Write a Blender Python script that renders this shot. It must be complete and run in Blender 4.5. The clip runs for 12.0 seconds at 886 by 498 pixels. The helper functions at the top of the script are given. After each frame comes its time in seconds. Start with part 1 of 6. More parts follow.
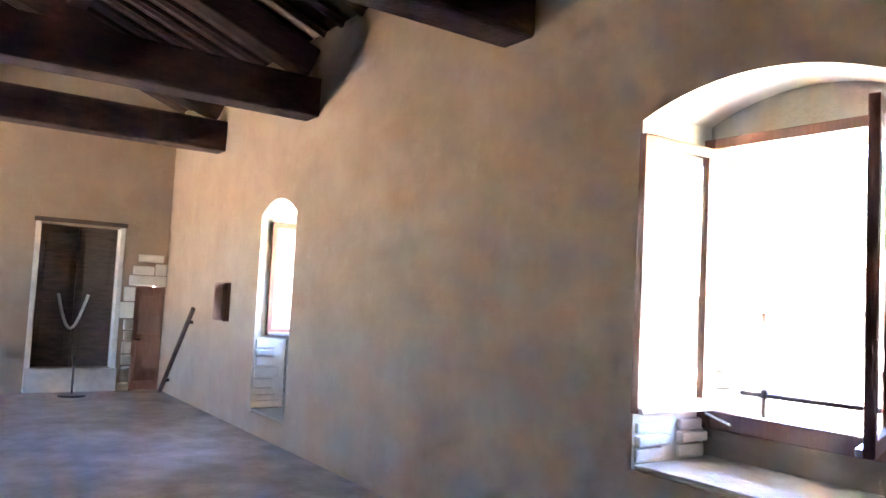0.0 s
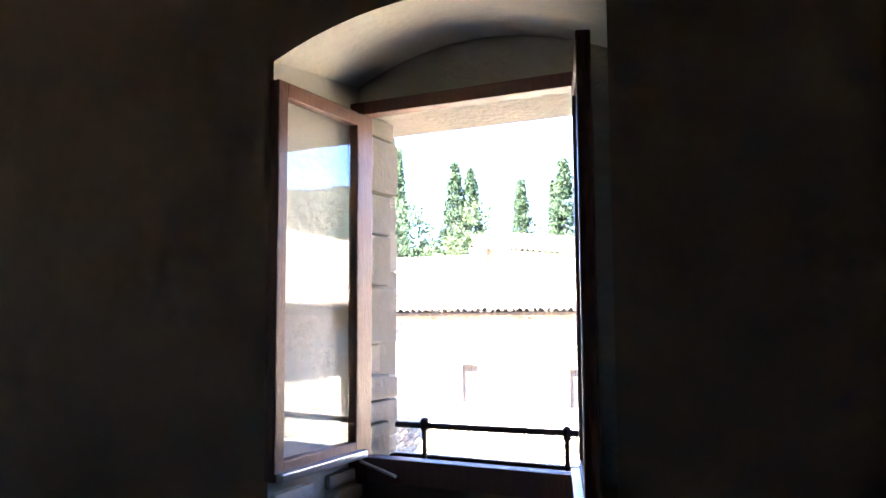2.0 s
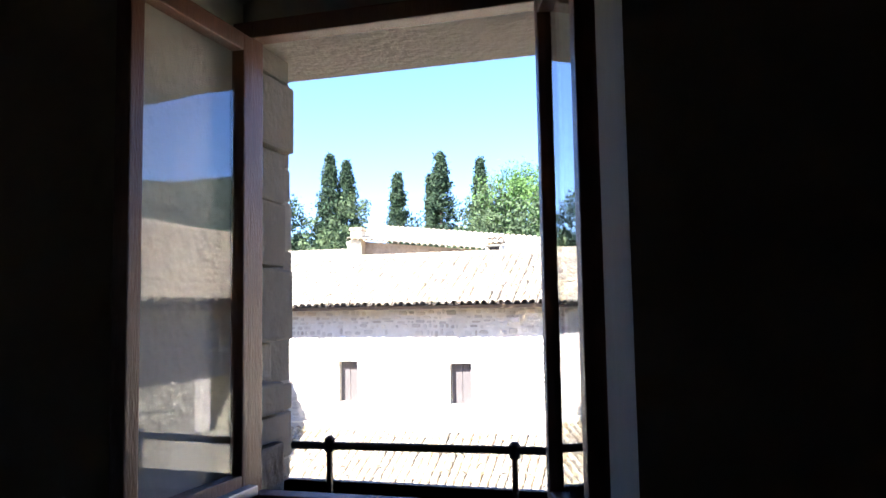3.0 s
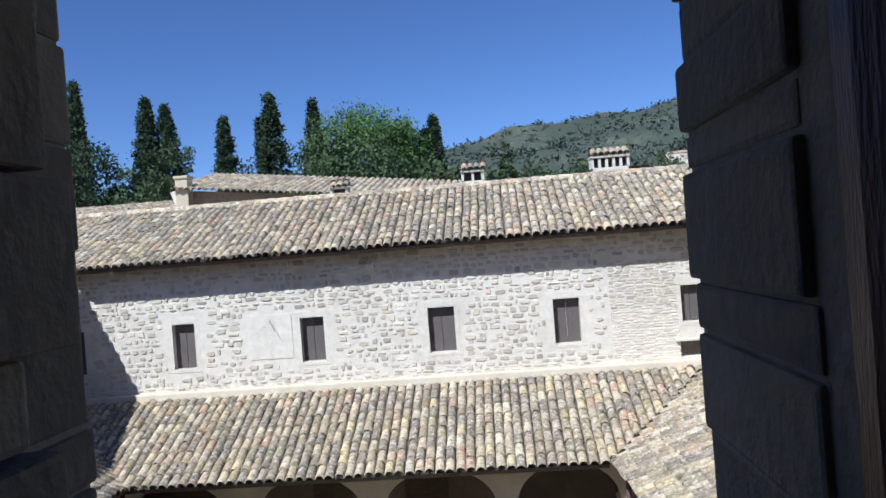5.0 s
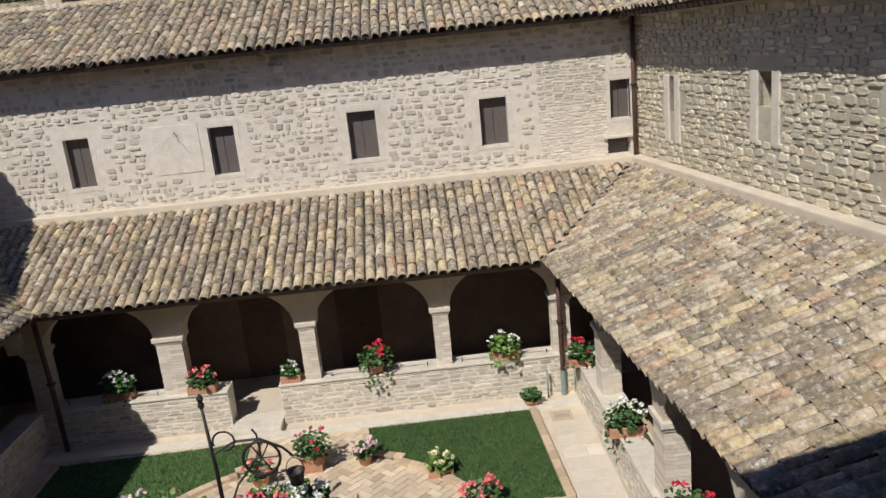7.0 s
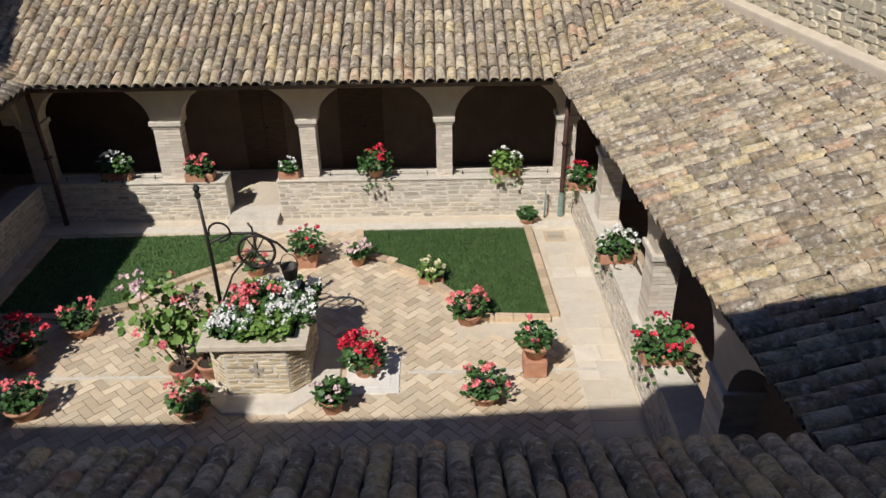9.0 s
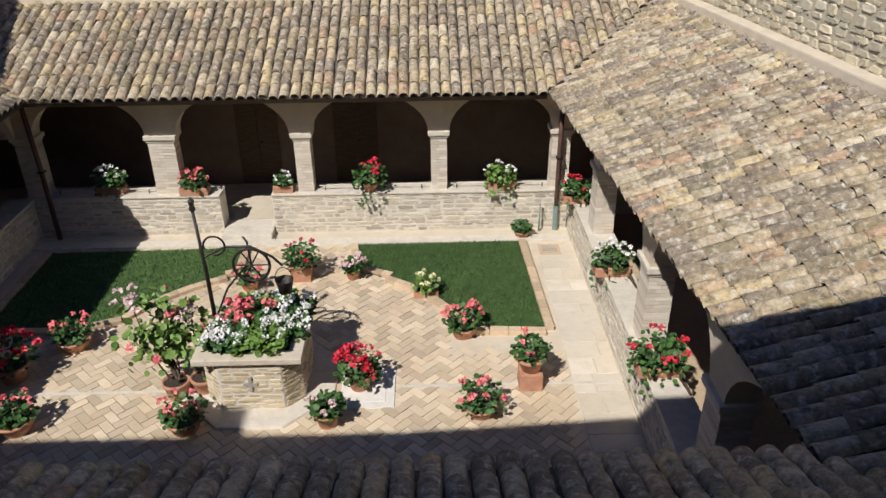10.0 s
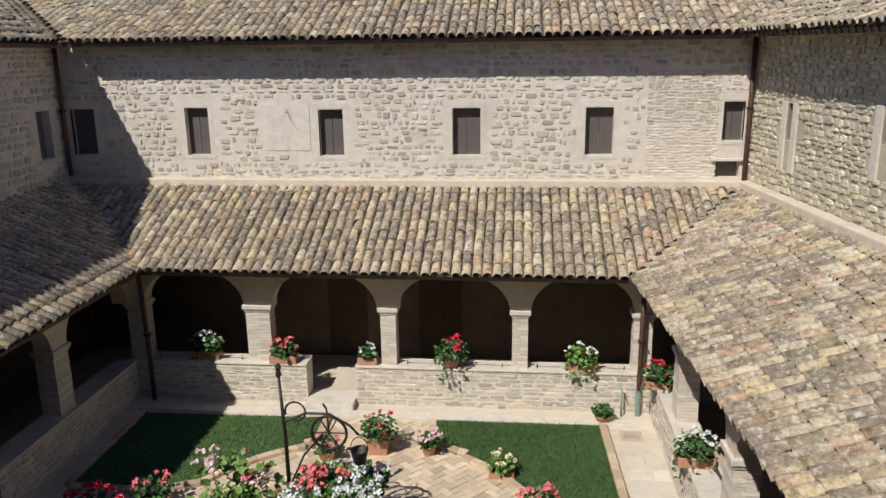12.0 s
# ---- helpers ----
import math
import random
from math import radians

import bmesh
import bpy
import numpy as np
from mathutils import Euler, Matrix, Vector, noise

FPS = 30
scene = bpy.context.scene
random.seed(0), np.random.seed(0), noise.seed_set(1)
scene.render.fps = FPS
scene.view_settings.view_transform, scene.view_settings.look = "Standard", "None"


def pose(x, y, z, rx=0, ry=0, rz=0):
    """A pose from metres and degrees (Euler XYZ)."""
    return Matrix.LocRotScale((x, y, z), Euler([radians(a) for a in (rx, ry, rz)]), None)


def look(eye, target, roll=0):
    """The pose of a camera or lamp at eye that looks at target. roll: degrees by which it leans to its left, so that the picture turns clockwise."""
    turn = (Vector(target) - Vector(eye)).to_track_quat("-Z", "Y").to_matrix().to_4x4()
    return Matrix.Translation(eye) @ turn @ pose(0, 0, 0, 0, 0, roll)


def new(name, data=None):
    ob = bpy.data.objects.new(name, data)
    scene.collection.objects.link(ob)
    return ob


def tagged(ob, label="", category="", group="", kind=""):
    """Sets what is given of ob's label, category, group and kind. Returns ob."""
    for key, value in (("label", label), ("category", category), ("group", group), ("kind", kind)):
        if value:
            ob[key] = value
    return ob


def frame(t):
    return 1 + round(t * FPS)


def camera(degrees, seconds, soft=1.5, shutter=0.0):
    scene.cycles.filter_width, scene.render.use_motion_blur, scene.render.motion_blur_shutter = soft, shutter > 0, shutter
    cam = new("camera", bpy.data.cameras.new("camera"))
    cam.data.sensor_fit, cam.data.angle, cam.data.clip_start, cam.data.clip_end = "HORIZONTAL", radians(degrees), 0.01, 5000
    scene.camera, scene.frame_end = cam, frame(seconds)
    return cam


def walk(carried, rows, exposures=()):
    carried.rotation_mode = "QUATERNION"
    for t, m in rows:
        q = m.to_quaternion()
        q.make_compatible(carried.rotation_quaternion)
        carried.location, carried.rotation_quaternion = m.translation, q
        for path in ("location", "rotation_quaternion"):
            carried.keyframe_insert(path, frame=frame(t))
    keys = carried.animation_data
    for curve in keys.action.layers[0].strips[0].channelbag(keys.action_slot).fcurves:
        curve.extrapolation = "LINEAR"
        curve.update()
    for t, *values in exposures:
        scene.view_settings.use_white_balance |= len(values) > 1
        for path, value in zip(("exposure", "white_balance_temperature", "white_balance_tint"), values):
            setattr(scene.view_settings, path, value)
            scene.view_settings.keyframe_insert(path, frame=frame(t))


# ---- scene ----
cam = camera(60.4, 12.0)
PATH = [
    (0, (4.089, -5.663, 7.351), (2.455, -4.517, 7.479), 3.0),
    (0.5, (3.834, -5.549, 7.382), (2.405, -4.157, 7.522), 1.8),
    (1, (3.622, -5.376, 7.380), (2.494, -3.738, 7.589), -0.4),
    (1.5, (3.459, -5.088, 7.424), (2.504, -3.342, 7.625), -0.1),
    (2, (3.241, -4.809, 7.391), (2.373, -3.016, 7.567), -0.3),
    (2.5, (3.021, -4.530, 7.406), (2.296, -2.671, 7.537), -0.7),
    (2.7, (2.936, -4.407, 7.370), (2.285, -2.525, 7.535), -0.9),
    (4.5, (2.278, -3.211, 7.373), (2.014, -1.229, 7.418), -0.9),
    (5, (2.163, -2.869, 7.377), (2.019, -0.874, 7.376), -4.4),
    (5.5, (2.054, -2.622, 7.360), (2.023, -0.623, 7.309), -4.0),
    (6, (1.938, -2.372, 7.301), (1.897, -0.376, 7.180), -3.4),
    (6.5, (1.787, -2.147, 7.246), (1.808, -0.167, 6.968), -3.6),
    (7, (1.794, -2.076, 7.241), (1.842, -0.144, 6.725), -5.8),
    (7.5, (1.854, -1.883, 7.250), (1.877, 0.011, 6.606), 1.3),
    (7.7, (1.866, -1.811, 7.250), (1.894, 0.058, 6.540), -0.3),
    (9.3, (1.745, -1.844, 7.230), (1.762, -0.108, 6.237), -0.8),
    (9.5, (1.732, -1.842, 7.224), (1.760, -0.100, 6.241), -0.7),
    (10, (1.753, -1.847, 7.222), (1.786, -0.087, 6.273), -0.6),
    (10.5, (1.747, -1.916, 7.232), (1.802, -0.128, 6.338), -0.1),
    (11, (1.720, -1.960, 7.235), (1.797, -0.121, 6.452), 1.7),
    (11.2, (1.740, -1.990, 7.240), (1.803, -0.127, 6.516), 1.2),
    (11.5, (1.770, -2.080, 7.260), (1.770, -0.190, 6.604), -0.45),
    (12, (1.900, -2.150, 7.260), (1.703, -0.225, 6.754), -0.7),
]
EXPOSURES = [(0.0, 9.05, 7000, 22), (0.5, 8.4, 7100, 24), (1.0, 7.4, 7000, 22), (1.5, 6.3, 6700, 19), (2.0, 5.2, 6350, 15), (2.5, 4.3, 6200, 12), (2.7, 3.8, 6100, 12),
             (4.3, 0.8, 5350, 9), (5.0, 0.5, 5450, 9), (5.5, 0.35, 5600, 9), (6.0, 0.25, 6100, 10), (6.5, 0.12, 6350, 11), (7.0, -0.02, 6400, 12), (9.5, 0.0, 6400, 12), (10.4, 0.1, 6400, 12), (11.0, 0.12, 6400, 12), (11.5, 0.05, 6400, 12), (12.0, 0.0, 6400, 12)]
walk(cam, [(t, look(eye, target, roll)) for t, eye, target, roll in PATH], EXPOSURES)

# ---- world and sun ----
SUN = Vector((0.47, 0.76, -1.0)).normalized()
world = bpy.data.worlds.new("world")
scene.world = world
world.use_nodes = True
wn = world.node_tree.nodes
sky = wn.new("ShaderNodeTexSky")
sky.sky_type = "NISHITA"
sky.sun_disc = False
sky.sun_elevation = math.asin(-SUN.z)
sky.sun_rotation = math.atan2(-SUN.x, -SUN.y)
sky.altitude = 2500
sky.air_density = 1.0
sky.dust_density = 0.0
sky.ozone_density = 5.0
deep = wn.new("ShaderNodeHueSaturation")          # the clear, deep blue of dry air
deep.inputs["Hue"].default_value = 0.509
deep.inputs["Saturation"].default_value = 1.05
world.node_tree.links.new(sky.outputs[0], deep.inputs["Color"])
world.node_tree.links.new(deep.outputs[0], wn["Background"].inputs[0])
wn["Background"].inputs[1].default_value = 0.077
sun_data = bpy.data.lights.new("sun", "SUN")
sun_data.energy = 4.3
sun_data.angle = radians(0.53)
sun_data.color = (1.0, 0.95, 0.88)
sun = new("sun", sun_data)
sun.matrix_world = look((-20, -30, 45), Vector((-20, -30, 45)) + SUN)

HALL_DAYLIGHT = 0.035       # watts of sky light through the back window of the hall


# ---- materials ----
def material(name, colors, scale=6.0, detail=6.0, rough=0.85, bump=0.25, bump_scale=None, random_by=None, shift=0.12,
             stains=None, stain_scale=1.2, stain_range=(0.5, 0.8), metallic=0.0, stretch=(1, 1, 1), spread=(0.3, 0.7), random_colors=None,
             spots=None, spot_scale=14.0, spot_size=0.62, mixed=0.55):
    """A procedural surface: a noise ramp between colours, a value shift piece by piece, stains at a larger scale, spots and relief."""
    m = bpy.data.materials.new(name)
    m.use_nodes = True
    nodes, links = m.node_tree.nodes, m.node_tree.links
    bsdf = nodes["Principled BSDF"]
    coord = nodes.new("ShaderNodeTexCoord")
    geo = nodes.new("ShaderNodeNewGeometry")
    info = nodes.new("ShaderNodeObjectInfo")
    mapping = nodes.new("ShaderNodeMapping")
    mapping.inputs["Scale"].default_value = stretch
    links.new(geo.outputs["Position"], mapping.inputs["Vector"])
    n1 = nodes.new("ShaderNodeTexNoise")
    n1.inputs["Scale"].default_value, n1.inputs["Detail"].default_value = scale, detail
    n1.inputs["Roughness"].default_value = 0.65
    links.new(mapping.outputs[0], n1.inputs["Vector"])
    ramp = nodes.new("ShaderNodeValToRGB")
    n = len(colors)
    while len(ramp.color_ramp.elements) < n:
        ramp.color_ramp.elements.new(0.5)
    for i, c in enumerate(colors):
        e = ramp.color_ramp.elements[i]
        e.position = spread[0] + (spread[1] - spread[0]) * (i / max(1, n - 1))
        e.color = (*c, 1)
    links.new(n1.outputs["Fac"], ramp.inputs[0])
    color = ramp.outputs[0]
    chance = {"object": info.outputs["Random"], "island": geo.outputs["Random Per Island"]}.get(random_by)
    if chance is not None and random_colors:
        rr = nodes.new("ShaderNodeValToRGB")
        rr.color_ramp.interpolation = "CONSTANT"
        k = len(random_colors)
        while len(rr.color_ramp.elements) < k:
            rr.color_ramp.elements.new(0.5)
        for i, c in enumerate(random_colors):
            rr.color_ramp.elements[i].position = i / k
            rr.color_ramp.elements[i].color = (*c, 1)
        links.new(chance, rr.inputs[0])
        mix = nodes.new("ShaderNodeMix")
        mix.data_type = "RGBA"
        mix.inputs["Factor"].default_value = mixed
        links.new(color, mix.inputs["A"])
        links.new(rr.outputs[0], mix.inputs["B"])
        color = mix.outputs["Result"]
    if chance is not None:
        hsv = nodes.new("ShaderNodeHueSaturation")
        rng = nodes.new("ShaderNodeMapRange")
        rng.inputs["To Min"].default_value, rng.inputs["To Max"].default_value = 1 - 2 * shift, 1 + 2 * shift
        mul = nodes.new("ShaderNodeMath")
        mul.operation = "MULTIPLY"
        mul.inputs[1].default_value = 7.31
        frac = nodes.new("ShaderNodeMath")
        frac.operation = "FRACT"
        links.new(chance, mul.inputs[0])
        links.new(mul.outputs[0], frac.inputs[0])
        links.new(frac.outputs[0], rng.inputs["Value"])
        links.new(rng.outputs["Result"], hsv.inputs["Value"])
        links.new(color, hsv.inputs["Color"])
        color = hsv.outputs[0]

    def overlay(color, tint, size, low, high):
        tex = nodes.new("ShaderNodeTexNoise")
        tex.inputs["Scale"].default_value, tex.inputs["Detail"].default_value = size, 8
        tex.inputs["Roughness"].default_value = 0.7
        links.new(geo.outputs["Position"], tex.inputs["Vector"])
        rg = nodes.new("ShaderNodeMapRange")
        rg.inputs["From Min"].default_value, rg.inputs["From Max"].default_value = low, high
        links.new(tex.outputs["Fac"], rg.inputs["Value"])
        mx = nodes.new("ShaderNodeMix")
        mx.data_type = "RGBA"
        links.new(rg.outputs["Result"], mx.inputs["Factor"])
        links.new(color, mx.inputs["A"])
        mx.inputs["B"].default_value = (*tint, 1)
        return mx.outputs["Result"]

    if stains:
        color = overlay(color, stains, stain_scale, *stain_range)
    if spots:
        color = overlay(color, spots, spot_scale, spot_size - 0.08, spot_size + 0.08)
    links.new(color, bsdf.inputs["Base Color"])
    bsdf.inputs["Roughness"].default_value = rough
    bsdf.inputs["Metallic"].default_value = metallic
    if bump:
        n2 = nodes.new("ShaderNodeTexNoise")
        n2.inputs["Scale"].default_value, n2.inputs["Detail"].default_value = bump_scale or scale * 4, 5
        links.new(mapping.outputs[0], n2.inputs["Vector"])
        bp = nodes.new("ShaderNodeBump")
        bp.inputs["Strength"].default_value = bump
        bp.inputs["Distance"].default_value = 0.02
        links.new(n2.outputs["Fac"], bp.inputs["Height"])
        links.new(bp.outputs[0], bsdf.inputs["Normal"])
    return m


TILES = [(0.57, 0.46, 0.27), (0.46, 0.38, 0.24), (0.36, 0.31, 0.23), (0.68, 0.56, 0.35), (0.53, 0.38, 0.23), (0.28, 0.24, 0.20),
         (0.64, 0.52, 0.27), (0.24, 0.21, 0.18), (0.50, 0.42, 0.31), (0.52, 0.40, 0.24), (0.68, 0.61, 0.44), (0.41, 0.35, 0.25),
         (0.51, 0.31, 0.19), (0.44, 0.39, 0.24), (0.59, 0.50, 0.35), (0.34, 0.30, 0.24)]


def tile_material(name, by):
    return material(name, [(0.09, 0.076, 0.058), (0.345, 0.27, 0.178), (0.63, 0.52, 0.36)], 14, 9, 0.92, 0.9, 30, by, 0.15,
                    (0.075, 0.068, 0.056), 8.0, stain_range=(0.48, 0.72), random_colors=TILES, spots=(0.68, 0.64, 0.54), spot_scale=11, spot_size=0.60, mixed=0.46)


M_TILE = tile_material("clay_roof_tile", "object")
M_TILES = tile_material("clay_roof_tiles", "island")
# channel tiles, coloured dark to deepen the shade between the rows
M_PAN = material("shaded_tile_channel", [(0.09, 0.078, 0.066), (0.19, 0.155, 0.12)], 8, 5, 0.95, 0.4)
STONES = [(0.60, 0.54, 0.43), (0.64, 0.58, 0.48), (0.55, 0.49, 0.39), (0.66, 0.61, 0.52), (0.52, 0.46, 0.37), (0.62, 0.55, 0.42), (0.44, 0.40, 0.34),
          (0.65, 0.60, 0.50), (0.58, 0.50, 0.37), (0.60, 0.56, 0.48), (0.34, 0.31, 0.26), (0.57, 0.52, 0.43), (0.47, 0.40, 0.30)]


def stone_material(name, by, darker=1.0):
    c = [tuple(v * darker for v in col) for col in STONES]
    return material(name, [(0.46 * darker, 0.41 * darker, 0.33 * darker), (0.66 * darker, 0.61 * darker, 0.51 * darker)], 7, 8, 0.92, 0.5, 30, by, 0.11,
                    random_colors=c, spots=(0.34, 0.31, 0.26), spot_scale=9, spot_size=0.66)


M_STONE = stone_material("pale_rubble_stone", "object")
M_STONES = stone_material("pale_rubble_stones", "island")
M_OCHRE = material("ochre_stone", [(0.48, 0.38, 0.24), (0.66, 0.56, 0.39)], 8, 7, 0.92, 0.5, 40, "object", 0.1,
                   random_colors=[(0.58, 0.47, 0.30), (0.64, 0.55, 0.39), (0.50, 0.41, 0.28), (0.60, 0.52, 0.38)])
M_GREYSTONE = stone_material("weathered_limestone", "object", 0.72)
M_GREYSTONES = stone_material("weathered_limestones", "island", 0.72)
EAST_STONES = [(0.64, 0.57, 0.41), (0.56, 0.52, 0.39), (0.71, 0.64, 0.46), (0.51, 0.46, 0.34), (0.66, 0.56, 0.37), (0.58, 0.56, 0.44), (0.76, 0.70, 0.55), (0.44, 0.41, 0.32)]


def east_stone(name, by):
    return material(name, [(0.46, 0.42, 0.31), (0.70, 0.64, 0.48)], 6, 9, 0.93, 0.7, 26, by, 0.10, (0.42, 0.385, 0.28), 2.2,
                    random_colors=EAST_STONES, spots=(0.34, 0.32, 0.25), spot_scale=11, spot_size=0.64)


M_EAST = east_stone("lichened_rubble_stone", "object")
M_EASTS = east_stone("lichened_rubble_stones", "island")
# weathered limestone again, darkened to carry the shade inside the window reveal
M_REVEAL = stone_material("shaded_weathered_limestone", "object", 0.46)
M_MORTAR = material("lime_mortar", [(0.62, 0.57, 0.48), (0.76, 0.71, 0.61)], 5, 8, 0.95, 0.5, 40, stains=(0.50, 0.45, 0.37), stain_scale=0.7)
M_EASTMORTAR = material("weathered_mortar", [(0.42, 0.38, 0.29), (0.58, 0.53, 0.41)], 6, 8, 0.95, 0.6, 30, stains=(0.32, 0.29, 0.22), stain_scale=1.5)
M_PLASTER = material("cream_lime_plaster", [(0.60, 0.52, 0.40), (0.70, 0.62, 0.49)], 3, 8, 0.9, 0.3, 30, stains=(0.50, 0.43, 0.33), stain_scale=0.8)
M_LIMESTONE = material("dressed_limestone", [(0.60, 0.55, 0.46), (0.72, 0.67, 0.57)], 9, 7, 0.85, 0.3, 50, stains=(0.50, 0.45, 0.37), stain_scale=3)
M_BRICK = material("pale_brick", [(0.62, 0.55, 0.45), (0.74, 0.67, 0.57)], 12, 6, 0.9, 0.4, 50, "object", 0.06,
                   random_colors=[(0.70, 0.64, 0.54), (0.66, 0.59, 0.49), (0.74, 0.68, 0.59), (0.62, 0.53, 0.42)])
M_SHUTTER = material("grey_brown_shutter", [(0.10, 0.085, 0.078), (0.14, 0.12, 0.11)], 4, 5, 0.6, 0.15, stretch=(8, 8, 1))
M_IRON = material("dark_iron", [(0.03, 0.028, 0.026), (0.07, 0.06, 0.055)], 20, 5, 0.55, 0.2, metallic=0.7)
M_VERYDARK = material("valley_shadow_dark", [(0.02, 0.018, 0.017), (0.04, 0.036, 0.032)], 12, 5, 0.8, 0.2)
M_DARKWOOD = material("dark_wood", [(0.05, 0.033, 0.022), (0.11, 0.072, 0.045)], 5, 6, 0.7, 0.3, stretch=(1, 1, 6))
M_GROUND = material("worn_stone_paving", [(0.58, 0.50, 0.38), (0.70, 0.62, 0.49)], 4, 8, 0.9, 0.3, 30, stains=(0.48, 0.41, 0.31), stain_scale=1.0)
M_PAVER = material("herringbone_paver", [(0.55, 0.44, 0.30), (0.68, 0.57, 0.41)], 9, 7, 0.88, 0.3, 40, "object", 0.10,
                   random_colors=[(0.62, 0.50, 0.34), (0.66, 0.55, 0.40), (0.56, 0.44, 0.31), (0.70, 0.59, 0.43)])
M_PAVERS = material("herringbone_pavers", [(0.55, 0.44, 0.30), (0.68, 0.57, 0.41)], 9, 7, 0.88, 0.3, 40, "island", 0.10,
                    random_colors=[(0.62, 0.50, 0.34), (0.66, 0.55, 0.40), (0.56, 0.44, 0.31), (0.70, 0.59, 0.43)])
M_KERB = material("brick_edging", [(0.50, 0.37, 0.24), (0.62, 0.49, 0.34)], 12, 6, 0.9, 0.3, 40, "object", 0.1)
M_GRASS = material("lawn_grass", [(0.055, 0.115, 0.030), (0.10, 0.18, 0.055)], 5, 8, 0.8, 0.0, random_by="island", shift=0.15, stains=(0.085, 0.13, 0.045), stain_scale=0.9)
M_SOIL = material("dark_soil", [(0.03, 0.022, 0.015), (0.07, 0.05, 0.035)], 30, 5, 0.95, 0.5)
M_LEAF = material("geranium_leaf", [(0.030, 0.085, 0.020), (0.075, 0.17, 0.04)], 14, 4, 0.55, 0.1, random_by="island", shift=0.18)
M_LEAF_LIGHT = material("light_green_leaf", [(0.10, 0.20, 0.035), (0.20, 0.32, 0.07)], 14, 4, 0.5, 0.1, random_by="island", shift=0.15)
M_PETAL = {
    "pink": material("pink_petal", [(0.70, 0.13, 0.15), (0.82, 0.24, 0.24)], 20, 3, 0.6, 0, random_by="island", shift=0.12),
    "red": material("red_petal", [(0.50, 0.012, 0.035), (0.66, 0.03, 0.06)], 20, 3, 0.6, 0, random_by="island", shift=0.15),
    "white": material("white_petal", [(0.75, 0.75, 0.72), (0.85, 0.85, 0.82)], 20, 3, 0.6, 0, random_by="island", shift=0.05),
    "yellow": material("pale_yellow_petal", [(0.75, 0.70, 0.35), (0.85, 0.82, 0.55)], 20, 3, 0.6, 0, random_by="island", shift=0.05),
    "lilac": material("pale_pink_petal", [(0.70, 0.48, 0.50), (0.80, 0.62, 0.62)], 20, 3, 0.6, 0, random_by="island", shift=0.08),
}
M_POT = material("terracotta", [(0.42, 0.20, 0.12), (0.55, 0.29, 0.18)], 7, 6, 0.85, 0.25, 40, stains=(0.55, 0.42, 0.32), stain_scale=6)
M_CYPRESS = material("cypress_foliage", [(0.012, 0.030, 0.012), (0.035, 0.065, 0.022)], 1.2, 6, 0.85, 0, random_by="island", shift=0.22)
M_TREE = material("broadleaf_foliage", [(0.032, 0.058, 0.020), (0.080, 0.115, 0.042)], 0.8, 6, 0.8, 0, random_by="island", shift=0.22)
M_PINE = material("stone_pine_foliage", [(0.045, 0.100, 0.018), (0.095, 0.175, 0.032)], 0.8, 6, 0.85, 0, random_by="island", shift=0.18)
M_HILLTREE = material("hillside_foliage", [(0.034, 0.047, 0.036), (0.056, 0.070, 0.048)], 0.02, 6, 0.9, 0, random_by="island", shift=0.2)
M_BARK = material("bark", [(0.08, 0.06, 0.045), (0.16, 0.12, 0.09)], 6, 6, 0.95, 0.5)
M_HILL = material("wooded_hillside", [(0.034, 0.048, 0.036), (0.056, 0.070, 0.048), (0.09, 0.10, 0.065)], 0.012, 12, 0.95, 0, stains=(0.14, 0.14, 0.095), stain_scale=0.006,
                  spots=(0.042, 0.058, 0.045), spot_scale=0.09, spot_size=0.52)
M_HOUSE = material("far_house_wall", [(0.55, 0.48, 0.40), (0.68, 0.62, 0.54)], 0.1, 3, 0.9, 0)
M_HOUSEROOF = material("far_house_roof", [(0.36, 0.22, 0.15), (0.45, 0.30, 0.21)], 0.1, 3, 0.9, 0)


# ---- building helpers ----
def to_mesh(name, bm, mat, smooth=False):
    me = bpy.data.meshes.new(name)
    bm.to_mesh(me)
    bm.free()
    for p in me.polygons:
        p.use_smooth = smooth
    me.materials.append(mat)
    return me


def thing(name, label, category, group="", kind="", at=(0, 0, 0)):
    ob = new(name)
    ob.location = at
    return tagged(ob, label, category, group, kind)


def part(name, bm, mat, parent=None, label="", smooth=False, kind=""):
    me = to_mesh(name, bm, mat, smooth) if isinstance(bm, bmesh.types.BMesh) else bm
    ob = new(name, me)
    if parent:
        ob.parent = parent
    return tagged(ob, label, kind=kind)


def raw(name, verts, faces, mat, smooth=False):
    me = bpy.data.meshes.new(name)
    me.from_pydata([tuple(v) for v in verts], [], faces)
    me.materials.append(mat)
    if smooth:
        for p in me.polygons:
            p.use_smooth = True
    return me


def box(bm, x0, x1, y0, y1, z0, z1, bevel=0.0, m=None):
    vs = [bm.verts.new((x, y, z)) for z in (z0, z1) for y in (y0, y1) for x in (x0, x1)]
    fs = [bm.faces.new([vs[i] for i in f]) for f in ((0, 2, 3, 1), (4, 5, 7, 6), (0, 1, 5, 4), (2, 6, 7, 3), (0, 4, 6, 2), (1, 3, 7, 5))]
    if m is not None:
        bmesh.ops.transform(bm, matrix=m, verts=vs)
    if bevel:
        es = {e for f in fs for e in f.edges}
        bmesh.ops.bevel(bm, geom=list(es), offset=bevel, segments=2, affect="EDGES", profile=0.6)
    return bm


def boxed(*a, **k):
    return box(bmesh.new(), *a, **k)


